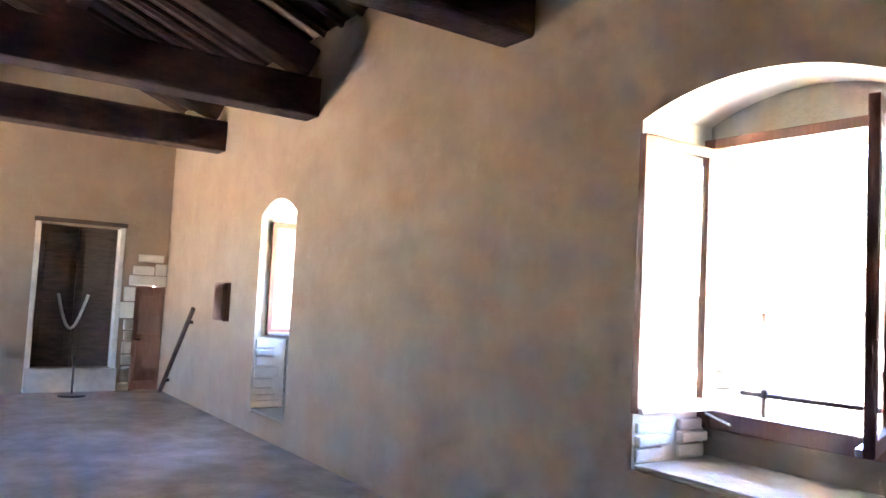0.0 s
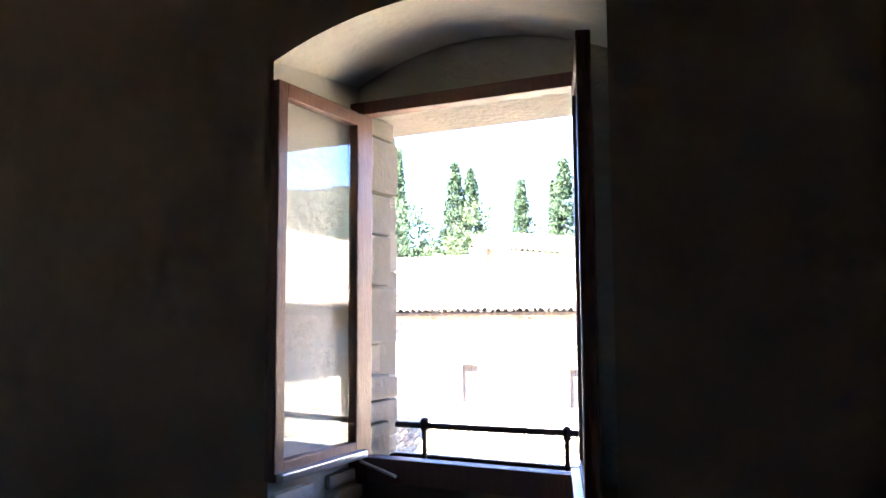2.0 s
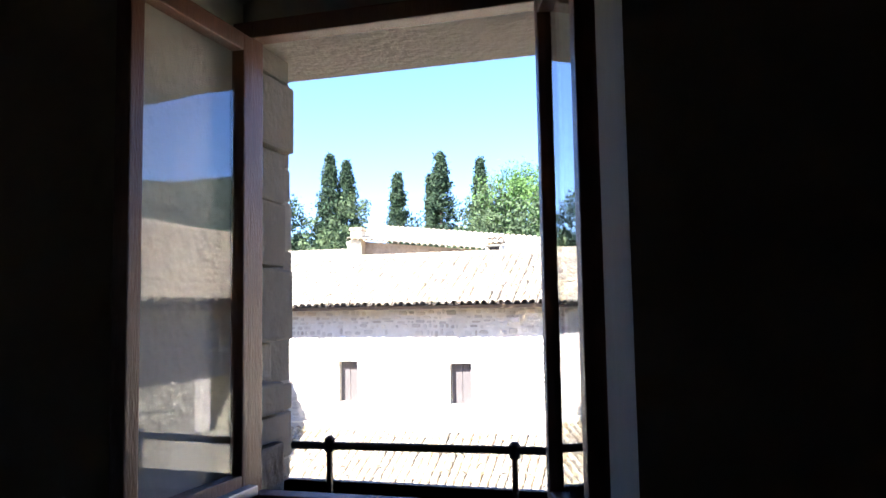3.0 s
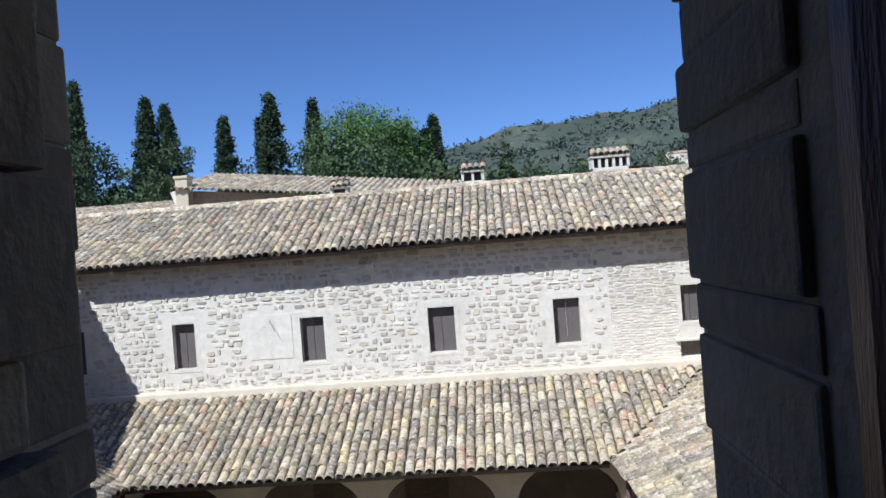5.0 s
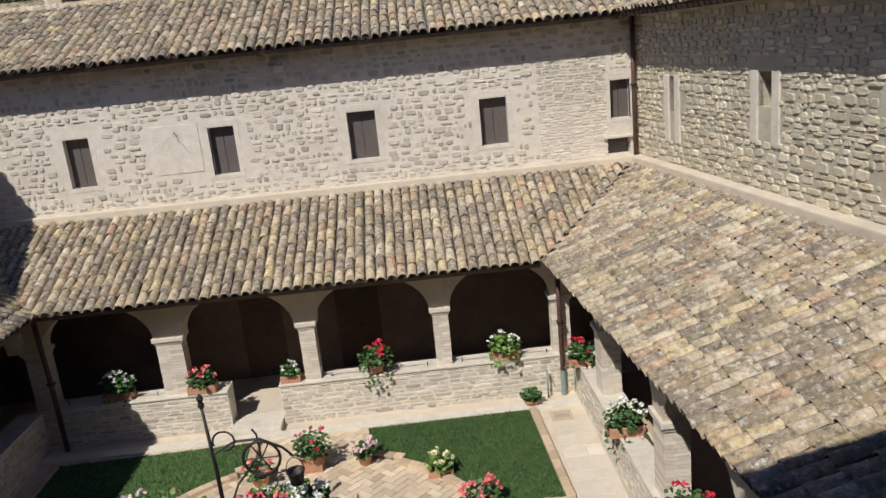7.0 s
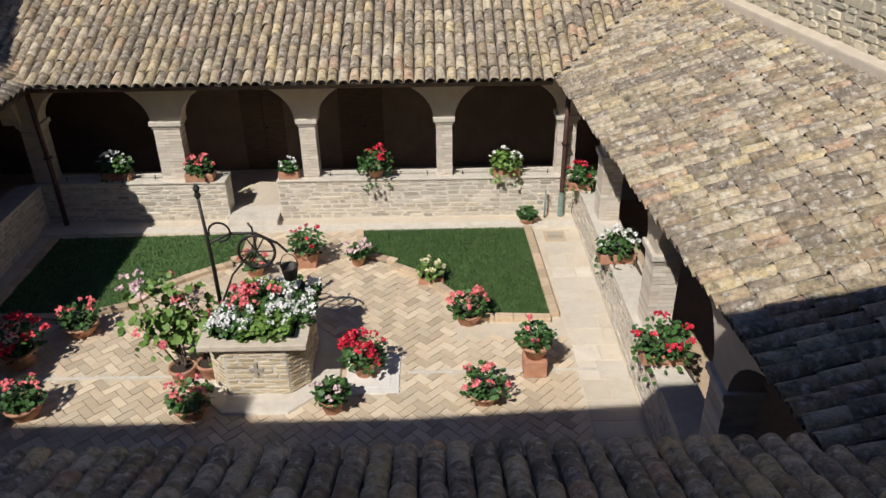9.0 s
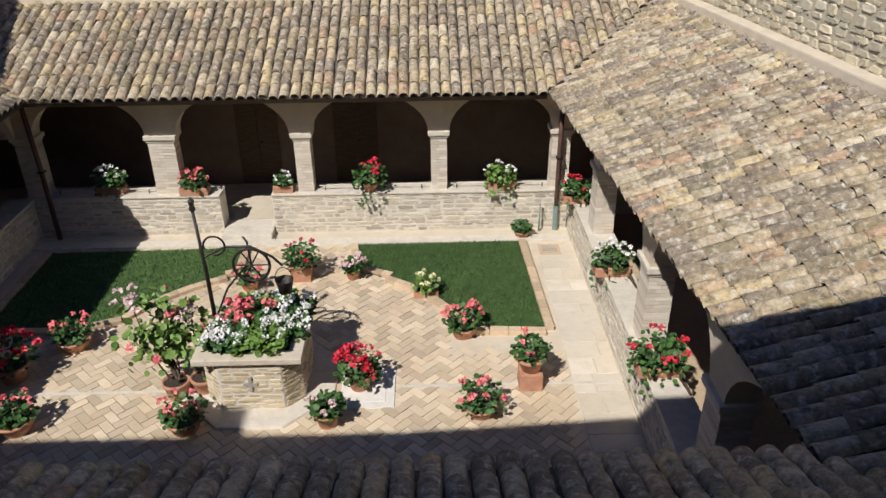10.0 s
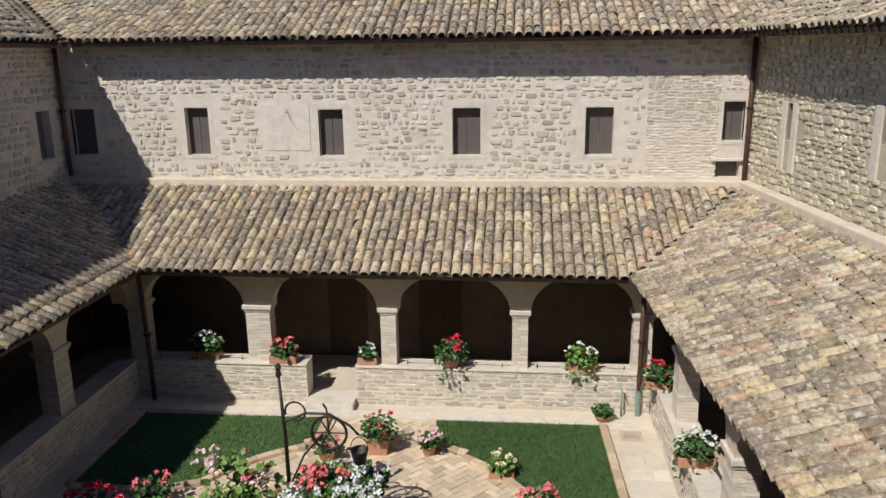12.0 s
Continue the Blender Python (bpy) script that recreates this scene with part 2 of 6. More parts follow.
def tube(bm, points, radius, sides=8):
    """A rod along points; radius a number or one for each point."""
    pts = [Vector(p) for p in points]
    rad = radius if isinstance(radius, (list, tuple)) else [radius] * len(pts)
    rings = []
    for i, p in enumerate(pts):
        d = (pts[min(i + 1, len(pts) - 1)] - pts[max(i - 1, 0)]).normalized()
        a = d.orthogonal().normalized() if i == 0 else (last - d * last.dot(d)).normalized()
        last = a
        b = d.cross(a)
        rings.append([bm.verts.new(p + (a * math.cos(k * math.tau / sides) + b * math.sin(k * math.tau / sides)) * rad[i]) for k in range(sides)])
    for r0, r1 in zip(rings, rings[1:]):
        for k in range(sides):
            bm.faces.new((r0[k], r0[(k + 1) % sides], r1[(k + 1) % sides], r1[k]))
    bm.faces.new(rings[0][::-1])
    bm.faces.new(rings[-1])
    return bm


def lathe(bm, profile, sides=20, center=(0, 0, 0)):
    rings = []
    for r, z in profile:
        rings.append([bm.verts.new((center[0] + r * math.cos(k * math.tau / sides), center[1] + r * math.sin(k * math.tau / sides), center[2] + z)) for k in range(sides)])
    for r0, r1 in zip(rings, rings[1:]):
        for k in range(sides):
            bm.faces.new((r0[k], r0[(k + 1) % sides], r1[(k + 1) % sides], r1[k]))
    bm.faces.new(rings[0][::-1])
    bm.faces.new(rings[-1])
    return bm


def wall_panel(bm, along, across, start, length, z0, z1, depth, holes):
    """A wall of that depth with rectangular holes (s0, s1, z0, z1) right through it. along, across: unit vectors."""
    ss = sorted({0.0, length, *[min(max(h[i], 0), length) for h in holes for i in (0, 1)]})
    zs = sorted({z0, z1, *[min(max(h[i], z0), z1) for h in holes for i in (2, 3)]})
    start, along, across = Vector(start), Vector(along), Vector(across)

    def solid(i, j):
        if not (0 <= i < len(ss) - 1 and 0 <= j < len(zs) - 1):
            return False
        s, z = (ss[i] + ss[i + 1]) / 2, (zs[j] + zs[j + 1]) / 2
        return not any(h[0] < s < h[1] and h[2] < z < h[3] for h in holes)

    def p(s, d, z):
        return bm.verts.new(start + along * s + across * d + Vector((0, 0, z)))
    for i in range(len(ss) - 1):
        for j in range(len(zs) - 1):
            if not solid(i, j):
                continue
            a, b, c, d = ss[i], ss[i + 1], zs[j], zs[j + 1]
            bm.faces.new((p(a, 0, c), p(b, 0, c), p(b, 0, d), p(a, 0, d)))
            bm.faces.new((p(a, depth, c), p(a, depth, d), p(b, depth, d), p(b, depth, c)))
            if not solid(i - 1, j):
                bm.faces.new((p(a, 0, c), p(a, 0, d), p(a, depth, d), p(a, depth, c)))
            if not solid(i + 1, j):
                bm.faces.new((p(b, 0, c), p(b, depth, c), p(b, depth, d), p(b, 0, d)))
            if not solid(i, j - 1):
                bm.faces.new((p(a, 0, c), p(a, depth, c), p(b, depth, c), p(b, 0, c)))
            if not solid(i, j + 1):
                bm.faces.new((p(a, 0, d), p(b, 0, d), p(b, depth, d), p(a, depth, d)))
    bmesh.ops.remove_doubles(bm, verts=bm.verts, dist=1e-5)
    bmesh.ops.recalc_face_normals(bm, faces=bm.faces)
    return bm


# ---- roofs of barrel tiles ----
def tile_shape(length=0.44, wide=0.096, narrow=0.080, sides=6):
    """One barrel tile: wide end at the origin, running along +y, hollow below, with some thickness."""
    verts, faces = [], []
    for y, r in ((0, wide), (length, narrow)):
        for shell in (0, 0.014):
            for k in range(sides + 1):
                a = math.pi * k / sides
                verts.append((-(r - shell) * math.cos(a), y, (r - shell) * math.sin(a) * 0.94))
    n = sides + 1
    for k in range(sides):
        faces.append((k, k + 1, 2 * n + k + 1, 2 * n + k))
        faces.append((k + 1, k, n + k, n + k + 1))
    return verts, faces


TILE_V, TILE_F = tile_shape()
TILE_ME = raw("roof_tile", TILE_V, TILE_F, M_TILE, True)
PITCH, STEP = 0.198, 0.345


def tile_roof(name, label, columns, parts_where, sag=0.02, seed=1, thick=0.1):
    """columns: (foot, head) of every tile row, in order. Cover tiles, channel tiles below, and the deck."""
    rnd = random.Random(seed)
    roof = thing(name, label, "roof", kind="structure")
    jv, jf, pv, pf, dv, df = [], [], [], [], [], []
    count = 0
    for foot, head in columns:
        foot, head = Vector(foot), Vector(head)
        run = head - foot
        length = run.length
        if length < 0.12:
            continue
        d = run.normalized()
        side = Vector((d.y, -d.x, 0)).normalized()
        up = side.cross(d)
        base = Matrix((side, d, up)).transposed().to_4x4()
        # channel tile: a shallow gutter between the rows
        b0 = len(pv)
        steps = max(1, int(length / STEP))
        for s in range(steps + 1):
            p = foot + d * (length * s / steps - (0.03 if s == 0 else 0)) + side * PITCH / 2
            for k in range(5):
                a = -1 + k / 2
                pv.append(p + side * a * 0.09 + up * (0.012 + 0.05 * a * a + (0.012 if s % 2 else 0)))
        for s in range(steps):
            for k in range(4):
                q = b0 + s * 5 + k
                pf.append((q, q + 1, q + 6, q + 5))
        # deck under the row
        q = len(dv)
        for p in (foot, head):
            for o in (-0.5, 0.5):
                for h in (-0.01, -thick):
                    dv.append(p + side * PITCH * o * 1.02 + up * h)
        df += [(q, q + 2, q + 6, q + 4), (q + 1, q + 5, q + 7, q + 3), (q, q + 1, q + 3, q + 2), (q + 4, q + 6, q + 7, q + 5),
               (q, q + 4, q + 5, q + 1), (q + 2, q + 3, q + 7, q + 6)]
        lane = rnd.uniform(-0.012, 0.012)
        s = -0.05 + rnd.uniform(-0.02, 0.02)
        while s < length - 0.1:
            p = foot + d * s + side * (lane + rnd.uniform(-0.008, 0.008)) + up * (0.055 + rnd.uniform(-0.006, 0.01))
            m = Matrix.Translation(p) @ base @ pose(0, 0, 0, -2.6 + rnd.uniform(-1.6, 1.2), rnd.uniform(-6, 6), rnd.uniform(-2.2, 2.2))
            if count < 300 and parts_where(p):
                ob = part("roof_tile", TILE_ME, None, roof)
                ob.matrix_local = m
                count += 1
            else:
                b = len(jv)
                jv += [m @ Vector(v) for v in TILE_V]
                jf += [tuple(i + b for i in f) for f in TILE_F]
            s += STEP + rnd.uniform(-0.012, 0.012)
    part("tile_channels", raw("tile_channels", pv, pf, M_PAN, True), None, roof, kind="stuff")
    part("roof_deck", raw("roof_deck", dv, df, M_DARKWOOD), None, roof)
    if jv:
        part("roof_tiles", raw("roof_tiles", jv, jf, M_TILES, True), None, roof, "weathered clay barrel tiles in rows", kind="stuff")
    return roof


# ---- walls faced with stones ----
def rubble(parent, along, out, start, length, z0, z1, holes, mats, seed, course=(0.11, 0.22), width=(0.14, 0.45), proud=0.022, gap=0.022,
           pick=lambda s, z: True, keep=1.0, limit=300, name="stone", wild=0.0):
    """Irregular stones set in a wall's face; out is the face's outward normal."""
    rnd = random.Random(seed)
    along, out, start = Vector(along), Vector(out), Vector(start)
    jv, jf = [], []
    made = 0
    z = z0
    while z < z1 - 0.05:
        h = min(rnd.uniform(*course), z1 - z)
        s = -rnd.uniform(0, 0.2)
        while s < length:
            w = rnd.uniform(*width)
            a, b = max(s, 0) + gap / 2, min(s + w, length) - gap / 2
            s += w
            if b - a < 0.05 or rnd.random() > keep:
                continue
            if any(a < q[1] and b > q[0] and z < q[3] and z + h > q[2] for q in holes):
                continue
            cx, cz, hw, hh = (a + b) / 2, z + h / 2 + rnd.uniform(-0.015, 0.015), (b - a) / 2, (h - gap) / 2
            k = 8
            cz += rnd.uniform(-wild, wild) * h
            hw, hh = hw * rnd.uniform(1 - 1.2 * wild, 1.0), hh * rnd.uniform(1 - 1.6 * wild, 1.0 + 0.5 * wild)
            ring = []
            for i in range(k):
                t = (i + 0.5) * math.tau / k
                c, sn = math.cos(t), math.sin(t)
                e = 0.45
                ring.append((math.copysign(abs(c) ** e, c) * hw * rnd.uniform(0.86 - wild * 0.5, 1.04), math.copysign(abs(sn) ** e, sn) * hh * rnd.uniform(0.84 - wild * 0.5, 1.06)))
            pr = proud * rnd.uniform(0.5, 1.3)
            center = start + along * cx + Vector((0, 0, cz))
            vs = [along * u - out * 0.01 + Vector((0, 0, v)) for u, v in ring]
            vs += [along * u * 0.86 + out * pr * rnd.uniform(0.8, 1.1) + Vector((0, 0, v * 0.82)) for u, v in ring]
            fs = [(i, (i + 1) % k, k + (i + 1) % k, k + i) for i in range(k)] + [tuple(range(k, 2 * k))]
            if made < limit and pick(cx, cz):
                ob = part(name, raw(name, vs, fs, mats[0]), None, parent)
                ob.location = center
                made += 1
            else:
                o = len(jv)
                jv += [v + center for v in vs]
                jf += [tuple(i + o for i in f) for f in fs]
        z += h
    if jv:
        me = raw("stones", jv, jf, mats[1])
        part("stones", me, None, parent, kind="stuff")


# ---- courtyard: ground ----
def skew_eave(y):
    """x of the east loggia's eave."""
    return 4.06 + (11.9 - y) * 0.066


def skew_wall(y):
    """x of the east wing's upper wall."""
    return 6.82 + (14.8 - y) * 0.115


bm = bmesh.new()
bmesh.ops.create_grid(bm, x_segments=60, y_segments=60, size=2500)
for v in bm.verts:
    v.co.z = -0.006
ground = tagged(new("ground", to_mesh("ground", bm, M_GROUND)), "pale worn stone courtyard paving", "ground", kind="structure")

# ---- front (north) loggia ----
def arcade(name, label, along, out, start, length, depth, top, spring, rise, spans, mat):
    """A wall on arches: spans are (s0, s1) openings, sprung from that height, with the piers below built apart."""
    bm = bmesh.new()
    along, out, start = Vector(along), Vector(out), Vector(start)
    n = 18
    pts = []
    last = 0.0
    for a, b in spans:
        pts.append([(last, a)])
        pts.append([(a, b)])
        last = b
    pts.append([(last, length)])

    def p(s, d, z):
        return bm.verts.new(start + along * s - out * d + Vector((0, 0, z)))

    def quad(*q):
        bm.faces.new([p(*v) for v in q])
    for i, seg in enumerate(pts):
        a, b = seg[0]
        if i % 2 == 0:
            if b - a > 1e-3:
                for d in (0, depth):
                    quad((a, d, spring), (b, d, spring), (b, d, top), (a, d, top))
                quad((a, 0, spring), (b, 0, spring), (b, depth, spring), (a, depth, spring))
        else:
            for k in range(n):
                t0, t1 = k / n, (k + 1) / n
                s0, s1 = a + (b - a) * (1 - math.cos(math.pi * t0)) / 2, a + (b - a) * (1 - math.cos(math.pi * t1)) / 2
                z0, z1 = spring + rise * math.sin(math.pi * t0), spring + rise * math.sin(math.pi * t1)
                for d in (0, depth):
                    quad((s0, d, z0), (s1, d, z1), (s1, d, top), (s0, d, top))
                quad((s0, 0, z0), (s1, 0, z1), (s1, depth, z1), (s0, depth, z0))
    quad((0, 0, top), (length, 0, top), (length, depth, top), (0, depth, top))
    bmesh.ops.remove_doubles(bm, verts=bm.verts, dist=1e-5)
    bmesh.ops.recalc_face_normals(bm, faces=bm.faces)
    return tagged(new(name, to_mesh(name, bm, mat)), label, "wall", kind="structure")


BRICK_ME = {}


def pier(x0, x1, y0, y1, base, spring, seed=0, label="pale brick loggia pier with a stone capital"):
    """A brick pier with a moulded stone capital."""
    rnd = random.Random(seed)
    cx, cy = (x0 + x1) / 2, (y0 + y1) / 2
    p = thing("pier", label, "pillar", "loggia piers", at=(cx, cy, base))
    hw, hd = (x1 - x0) / 2, (y1 - y0) / 2
    part("core", boxed(-hw + 0.012, hw - 0.012, -hd + 0.012, hd - 0.012, 0, spring - base - 0.1), M_MORTAR, p)
    z, row = 0.0, 0
    course = 0.062
    while z < spring - base - 0.11:
        h = min(course - 0.009, spring - base - 0.105 - z)
        split = 0.5 if row % 2 else 0.33
        for a, b in ((-hw, -hw + 2 * hw * split), (-hw + 2 * hw * split + 0.008, hw)):
            g = rnd.uniform(0, 0.005)
            key = (round(b - a, 3), round(hd, 3), round(h, 3))
            if key not in BRICK_ME:
                BRICK_ME[key] = to_mesh("brick", boxed(-(b - a) / 2, (b - a) / 2, -hd, hd, 0, h), M_BRICK)
            ob = part("brick", BRICK_ME[key], None, p)
            ob.location = ((a + b) / 2 + rnd.uniform(-0.003, 0.003), rnd.uniform(-0.004, 0.004), z)
        z += course
        row += 1
    bm = bmesh.new()
    t = spring - base
    box(bm, -hw - 0.02, hw + 0.02, -hd - 0.02, hd + 0.02, t - 0.13, t - 0.07, 0.01)
    box(bm, -hw - 0.055, hw + 0.055, -hd - 0.055, hd + 0.055, t - 0.069, t + 0.02, 0.012)
    part("capital", bm, M_LIMESTONE, p, "moulded pale stone capital")
    return p


FRONT = 12.5
arcade("wall_front_arcade", "cream plastered wall on round arches under the tiled eave", (1, 0, 0), (0, -1, 0), (-6.4, FRONT, 0), 11.0, 0.34, 3.22, 2.12, 0.80,
       [(0.4, 2.59), (3.19, 5.41), (5.86, 8.15), (8.57, 10.63)], M_PLASTER)
pier(-6.40, -6.00, FRONT, FRONT + 0.34, 0, 2.12, 1)
pier(-3.79, -3.27, FRONT, FRONT + 0.34, 0.86, 2.12, 2)
pier(-0.92, -0.60, FRONT, FRONT + 0.34, 0.86, 2.12, 3)
pier(1.80, 2.12, FRONT, FRONT + 0.34, 0.86, 2.12, 4)
pier(4.23, 4.60, FRONT, FRONT + 0.34, 0.86, 2.12, 5)


def parapet(name, x0, x1, seed):
    w = thing(name, "low parapet wall of thin pale stones", "wall", kind="structure")
    part("core", boxed(x0, x1, FRONT - 0.10, FRONT + 0.36, -0.02, 0.84), M_MORTAR, w)
    part("coping", boxed(x0 - 0.01, x1 + 0.01, FRONT - 0.13, FRONT + 0.38, 0.842, 0.885, 0.012), M_LIMESTONE, w, "flat pale stone coping")
    rubble(w, (1, 0, 0), (0, -1, 0), (x0, FRONT - 0.10, 0), x1 - x0, 0.02, 0.84, [], (M_STONE, M_STONES), seed, (0.045, 0.12), (0.10, 0.46), 0.012, 0.010)
    return w


parapet("wall_parapet_west", -6.4, -2.52, 11)
parapet("wall_parapet_east", -1.46, 4.6, 12)
part("step", boxed(-2.50, -1.48, FRONT - 0.45, FRONT + 0.3, -0.02, 0.14, 0.015), M_LIMESTONE, None)
tagged(bpy.data.objects["step"], "worn pale stone entrance step between parapets", "step", kind="structure")
kerb_step = part("plinth_step", boxed(-6.4, 4.6, FRONT - 0.72, FRONT - 0.46, -0.02, 0.05, 0.012), M_LIMESTONE, None)
tagged(kerb_step, "low stone step along the parapet foot", "step", kind="structure")
loggia_floor = tagged(new("floor_loggia", to_mesh("floor_loggia", boxed(-9, 9, FRONT + 0.35, 15.0, -0.02, 0.12), M_GROUND)), "worn pale stone loggia floor in deep shade", "floor", kind="structure")

# roof of the front loggia, between its two valleys
EAVE_Y, EAVE_Z, TOP_Z = 11.86, 3.03, 4.30
RISE = (TOP_Z - EAVE_Z) / (14.8 - EAVE_Y)
cols = []
x = -8.6
while x < 6.8:
    y0 = EAVE_Y
    if x > 4.10:
        y0 = EAVE_Y + (x - 4.10) * (14.8 - EAVE_Y) / 2.72
    if x < -5.66:
        y0 = EAVE_Y + (-5.66 - x)
    if x > 4.05:
        y0 += 0.10
    if y0 < 14.6:
        cols.append(((x, y0, EAVE_Z + (y0 - EAVE_Y) * RISE), (x, 14.78, TOP_Z)))
    x += PITCH
tile_roof("roof_front_loggia", "weathered clay barrel tile roof of the sunlit loggia", cols, lambda p: -2.2 < p.x < 3.9 and p.y < 13.6, seed=3)

# roof of the east loggia
cols = []
y = 14.7
while y > -0.6:
    top = (skew_wall(y), y, TOP_Z)
    ex = skew_eave(y)
    e = Vector((ex, y, EAVE_Z))
    if y > 11.9:
        f = (y - 11.9) / 2.9
        e = Vector((4.10 + 2.72 * f, y, EAVE_Z + (TOP_Z - EAVE_Z) * f))
    if y < 2.38:
        f = (2.38 - y) / 3.6
        e = Vector(e).lerp(Vector(top), min(f, 0.98))
    cols.append((tuple(e), top))
    y -= PITCH
tile_roof("roof_east_loggia", "lichen-spotted clay barrel tile roof over the side loggia", cols, lambda p: 3.6 < p.y < 9.5, seed=5)

# dark rods laid in the valleys, drawing the shadow line between the roofs
valley = thing("valley_shadow_line", "dark strip standing in for the shadow line between two tiled roofs", "gutter", kind="structure")
for q0, q1 in (((4.06, 11.84, EAVE_Z), (6.78, 14.76, TOP_Z)), ((-5.66, 11.84, EAVE_Z), (-8.55, 14.74, TOP_Z))):
    part("channel", tube(bmesh.new(), [Vector(q0) + Vector((0, 0, 0.075)), Vector(q1) + Vector((0, 0, 0.075))], 0.045, 6), M_VERYDARK, valley)

# roof of the west loggia
cols = []
y = -0.6
while y < 14.7:
    ex = -5.66
    e = Vector((ex, y, EAVE_Z))
    if y > EAVE_Y:
        f = (y - EAVE_Y) / 2.94
        e = Vector((ex - 2.94 * f, y, EAVE_Z + (TOP_Z - EAVE_Z) * f))
    cols.append((tuple(e), (-8.62, y, TOP_Z)))
    y += PITCH
tile_roof("roof_west_loggia", "clay barrel tile roof mostly in shade", cols, lambda p: 7.0 < p.y < 12 and p.x > -6.8, seed=7)

# roof under the window
cols = []
x = -6.2
while x < 7.6:
    y0 = 2.38
    if x > 4.50:
        y0 = 2.38 - (x - 4.50) * 1.0
    if y0 > -0.8:
        cols.append(((x, y0, EAVE_Z + (2.38 - y0) * 0.36), (x, -1.5, EAVE_Z + 3.88 * 0.36)))
    x += PITCH
tile_roof("roof_near_loggia", "shaded clay barrel tile roof below the window", cols, lambda p: p.y > 0.9 and -1.0 < p.x < 4.6, seed=9)

# ---- front wing: upper wall and roof ----
def facade_window(parent_name, x0, x1, z0, z1, face, depth=0.22):
    """A small stone-framed window with closed grey shutters."""
    w = thing("window", "small window with closed grey-brown shutters in a pale brick surround", "window", "facade windows", at=((x0 + x1) / 2, face, z0))
    hw, h = (x1 - x0) / 2, z1 - z0
    for a, b in ((-hw, -0.004), (0.004, hw)):
        part("shutter", boxed(a, b, depth - 0.05, depth, 0.005, h - 0.005, 0.006), M_SHUTTER, w)
    bm = bmesh.new()
    t = 0.11
    box(bm, -hw - t, -hw, -0.003, 0.10, -0.02, h + 0.02, 0.003)
    box(bm, hw, hw + t, -0.003, 0.10, -0.02, h + 0.02, 0.003)
    part("surround", bm, M_MORTAR, w, "pale mortared jambs")
    part("lintel", boxed(-hw - t, hw + t, -0.005, 0.12, h + 0.022, h + 0.15, 0.004), M_MORTAR, w)
    part("sill", boxed(-hw - t, hw + t, -0.007, 0.14, -0.09, -0.022, 0.005), M_MORTAR, w)
    return w


WINDOWS = [(-8.50, -7.92, 4.98, 6.03), (-5.735, -5.19, 4.98, 6.05), (-2.62, -2.06, 4.96, 6.0), (0.41, 1.03, 4.98, 6.02), (3.32, 3.92, 4.99, 6.02), (6.22, 6.66, 5.30, 6.13)]
NICHE = (6.12, 6.64, 4.50, 4.86)
X0 = -9.2
holes = [(a - X0, b - X0, c, d) for a, b, c, d in WINDOWS] + [(NICHE[0] - X0, NICHE[1] - X0, NICHE[2], NICHE[3])]
fw = thing("wall_front_wing", "sunlit rubble stone wall of the upper storey", "wall", kind="structure")
part("core", wall_panel(bmesh.new(), (1, 0, 0), (0, 1, 0), (X0, 14.8, 0), 16.6, 0.0, 7.55, 0.55, holes), M_MORTAR, fw)
part("niche_back", boxed(NICHE[0] - 0.05, NICHE[1] + 0.05, 15.0, 15.05, NICHE[2] - 0.05, NICHE[3] + 0.05), M_SHUTTER, fw)
part("niche_shelf", boxed(NICHE[0] - 0.1, NICHE[1] + 0.08, 14.72, 14.95, NICHE[3] + 0.004, NICHE[3] + 0.06, 0.01), M_LIMESTONE, fw)
stone_holes = [(a - 0.17, b + 0.17, c - 0.12, d + 0.19) for a, b, c, d in holes] + [(-3.9 - X0, -2.8 - X0, 5.04, 6.17), (4.6 - X0, 6.2 - X0, 4.3, 6.8)]
rubble(fw, (1, 0, 0), (0, -1, 0), (X0, 14.8, 0), 16.1, 4.42, 7.5, stone_holes, (M_STONE, M_STONES), 21, (0.06, 0.20), (0.08, 0.36), 0.02, 0.02,
       lambda s, z: 5.0 < s < 14 and 4.6 < z < 6.4, 0.93, wild=0.21)
rubble(fw, (1, 0, 0), (0, -1, 0), (4.6, 14.8, 0), 1.55, 4.42, 6.8, [], (M_BRICK, M_STONES), 22, (0.055, 0.065), (0.18, 0.28), 0.012, 0.012, limit=150, name="brick")
for a, b, c, d in WINDOWS:
    facade_window(fw, a, b, c, d, 14.8)
part("flashing", boxed(-8.6, 6.8, 14.56, 14.80, 4.28, 4.455, 0.03), M_PLASTER, fw, "cream mortar flashing where the tiles meet the wall")
dial = thing("sundial", "square plastered sundial with faint lines on the stone wall", "sundial", at=(-3.343, 14.8, 5.08))
part("panel", boxed(-0.522, 0.522, -0.012, 0.02, 0, 1.05, 0.006), M_MORTAR, dial)
part("gnomon", tube(bmesh.new(), [(0.0, -0.01, 0.92), (0.14, -0.16, 0.66)], 0.005, 6), M_IRON, dial, "thin iron gnomon")
for k in range(7):
    a = radians(-60 + 20 * k)
    part("hour_line", tube(bmesh.new(), [(0.0, -0.013, 0.9), (0.5 * math.sin(a) * 0.8, -0.013, 0.9 - 0.7 * math.cos(a) * 0.9)], 0.0025, 4), M_BRICK, dial)
lamp = thing("wall_floodlight", "small grey floodlight under the eave", "lamp", at=(-0.85, 14.8, 7.1))
part("housing", boxed(-0.11, 0.11, -0.26, -0.12, -0.07, 0.07, 0.02), M_LIMESTONE, lamp)
part("bracket", boxed(-0.03, 0.03, -0.13, 0.01, -0.03, 0.03, 0.005), M_IRON, lamp)

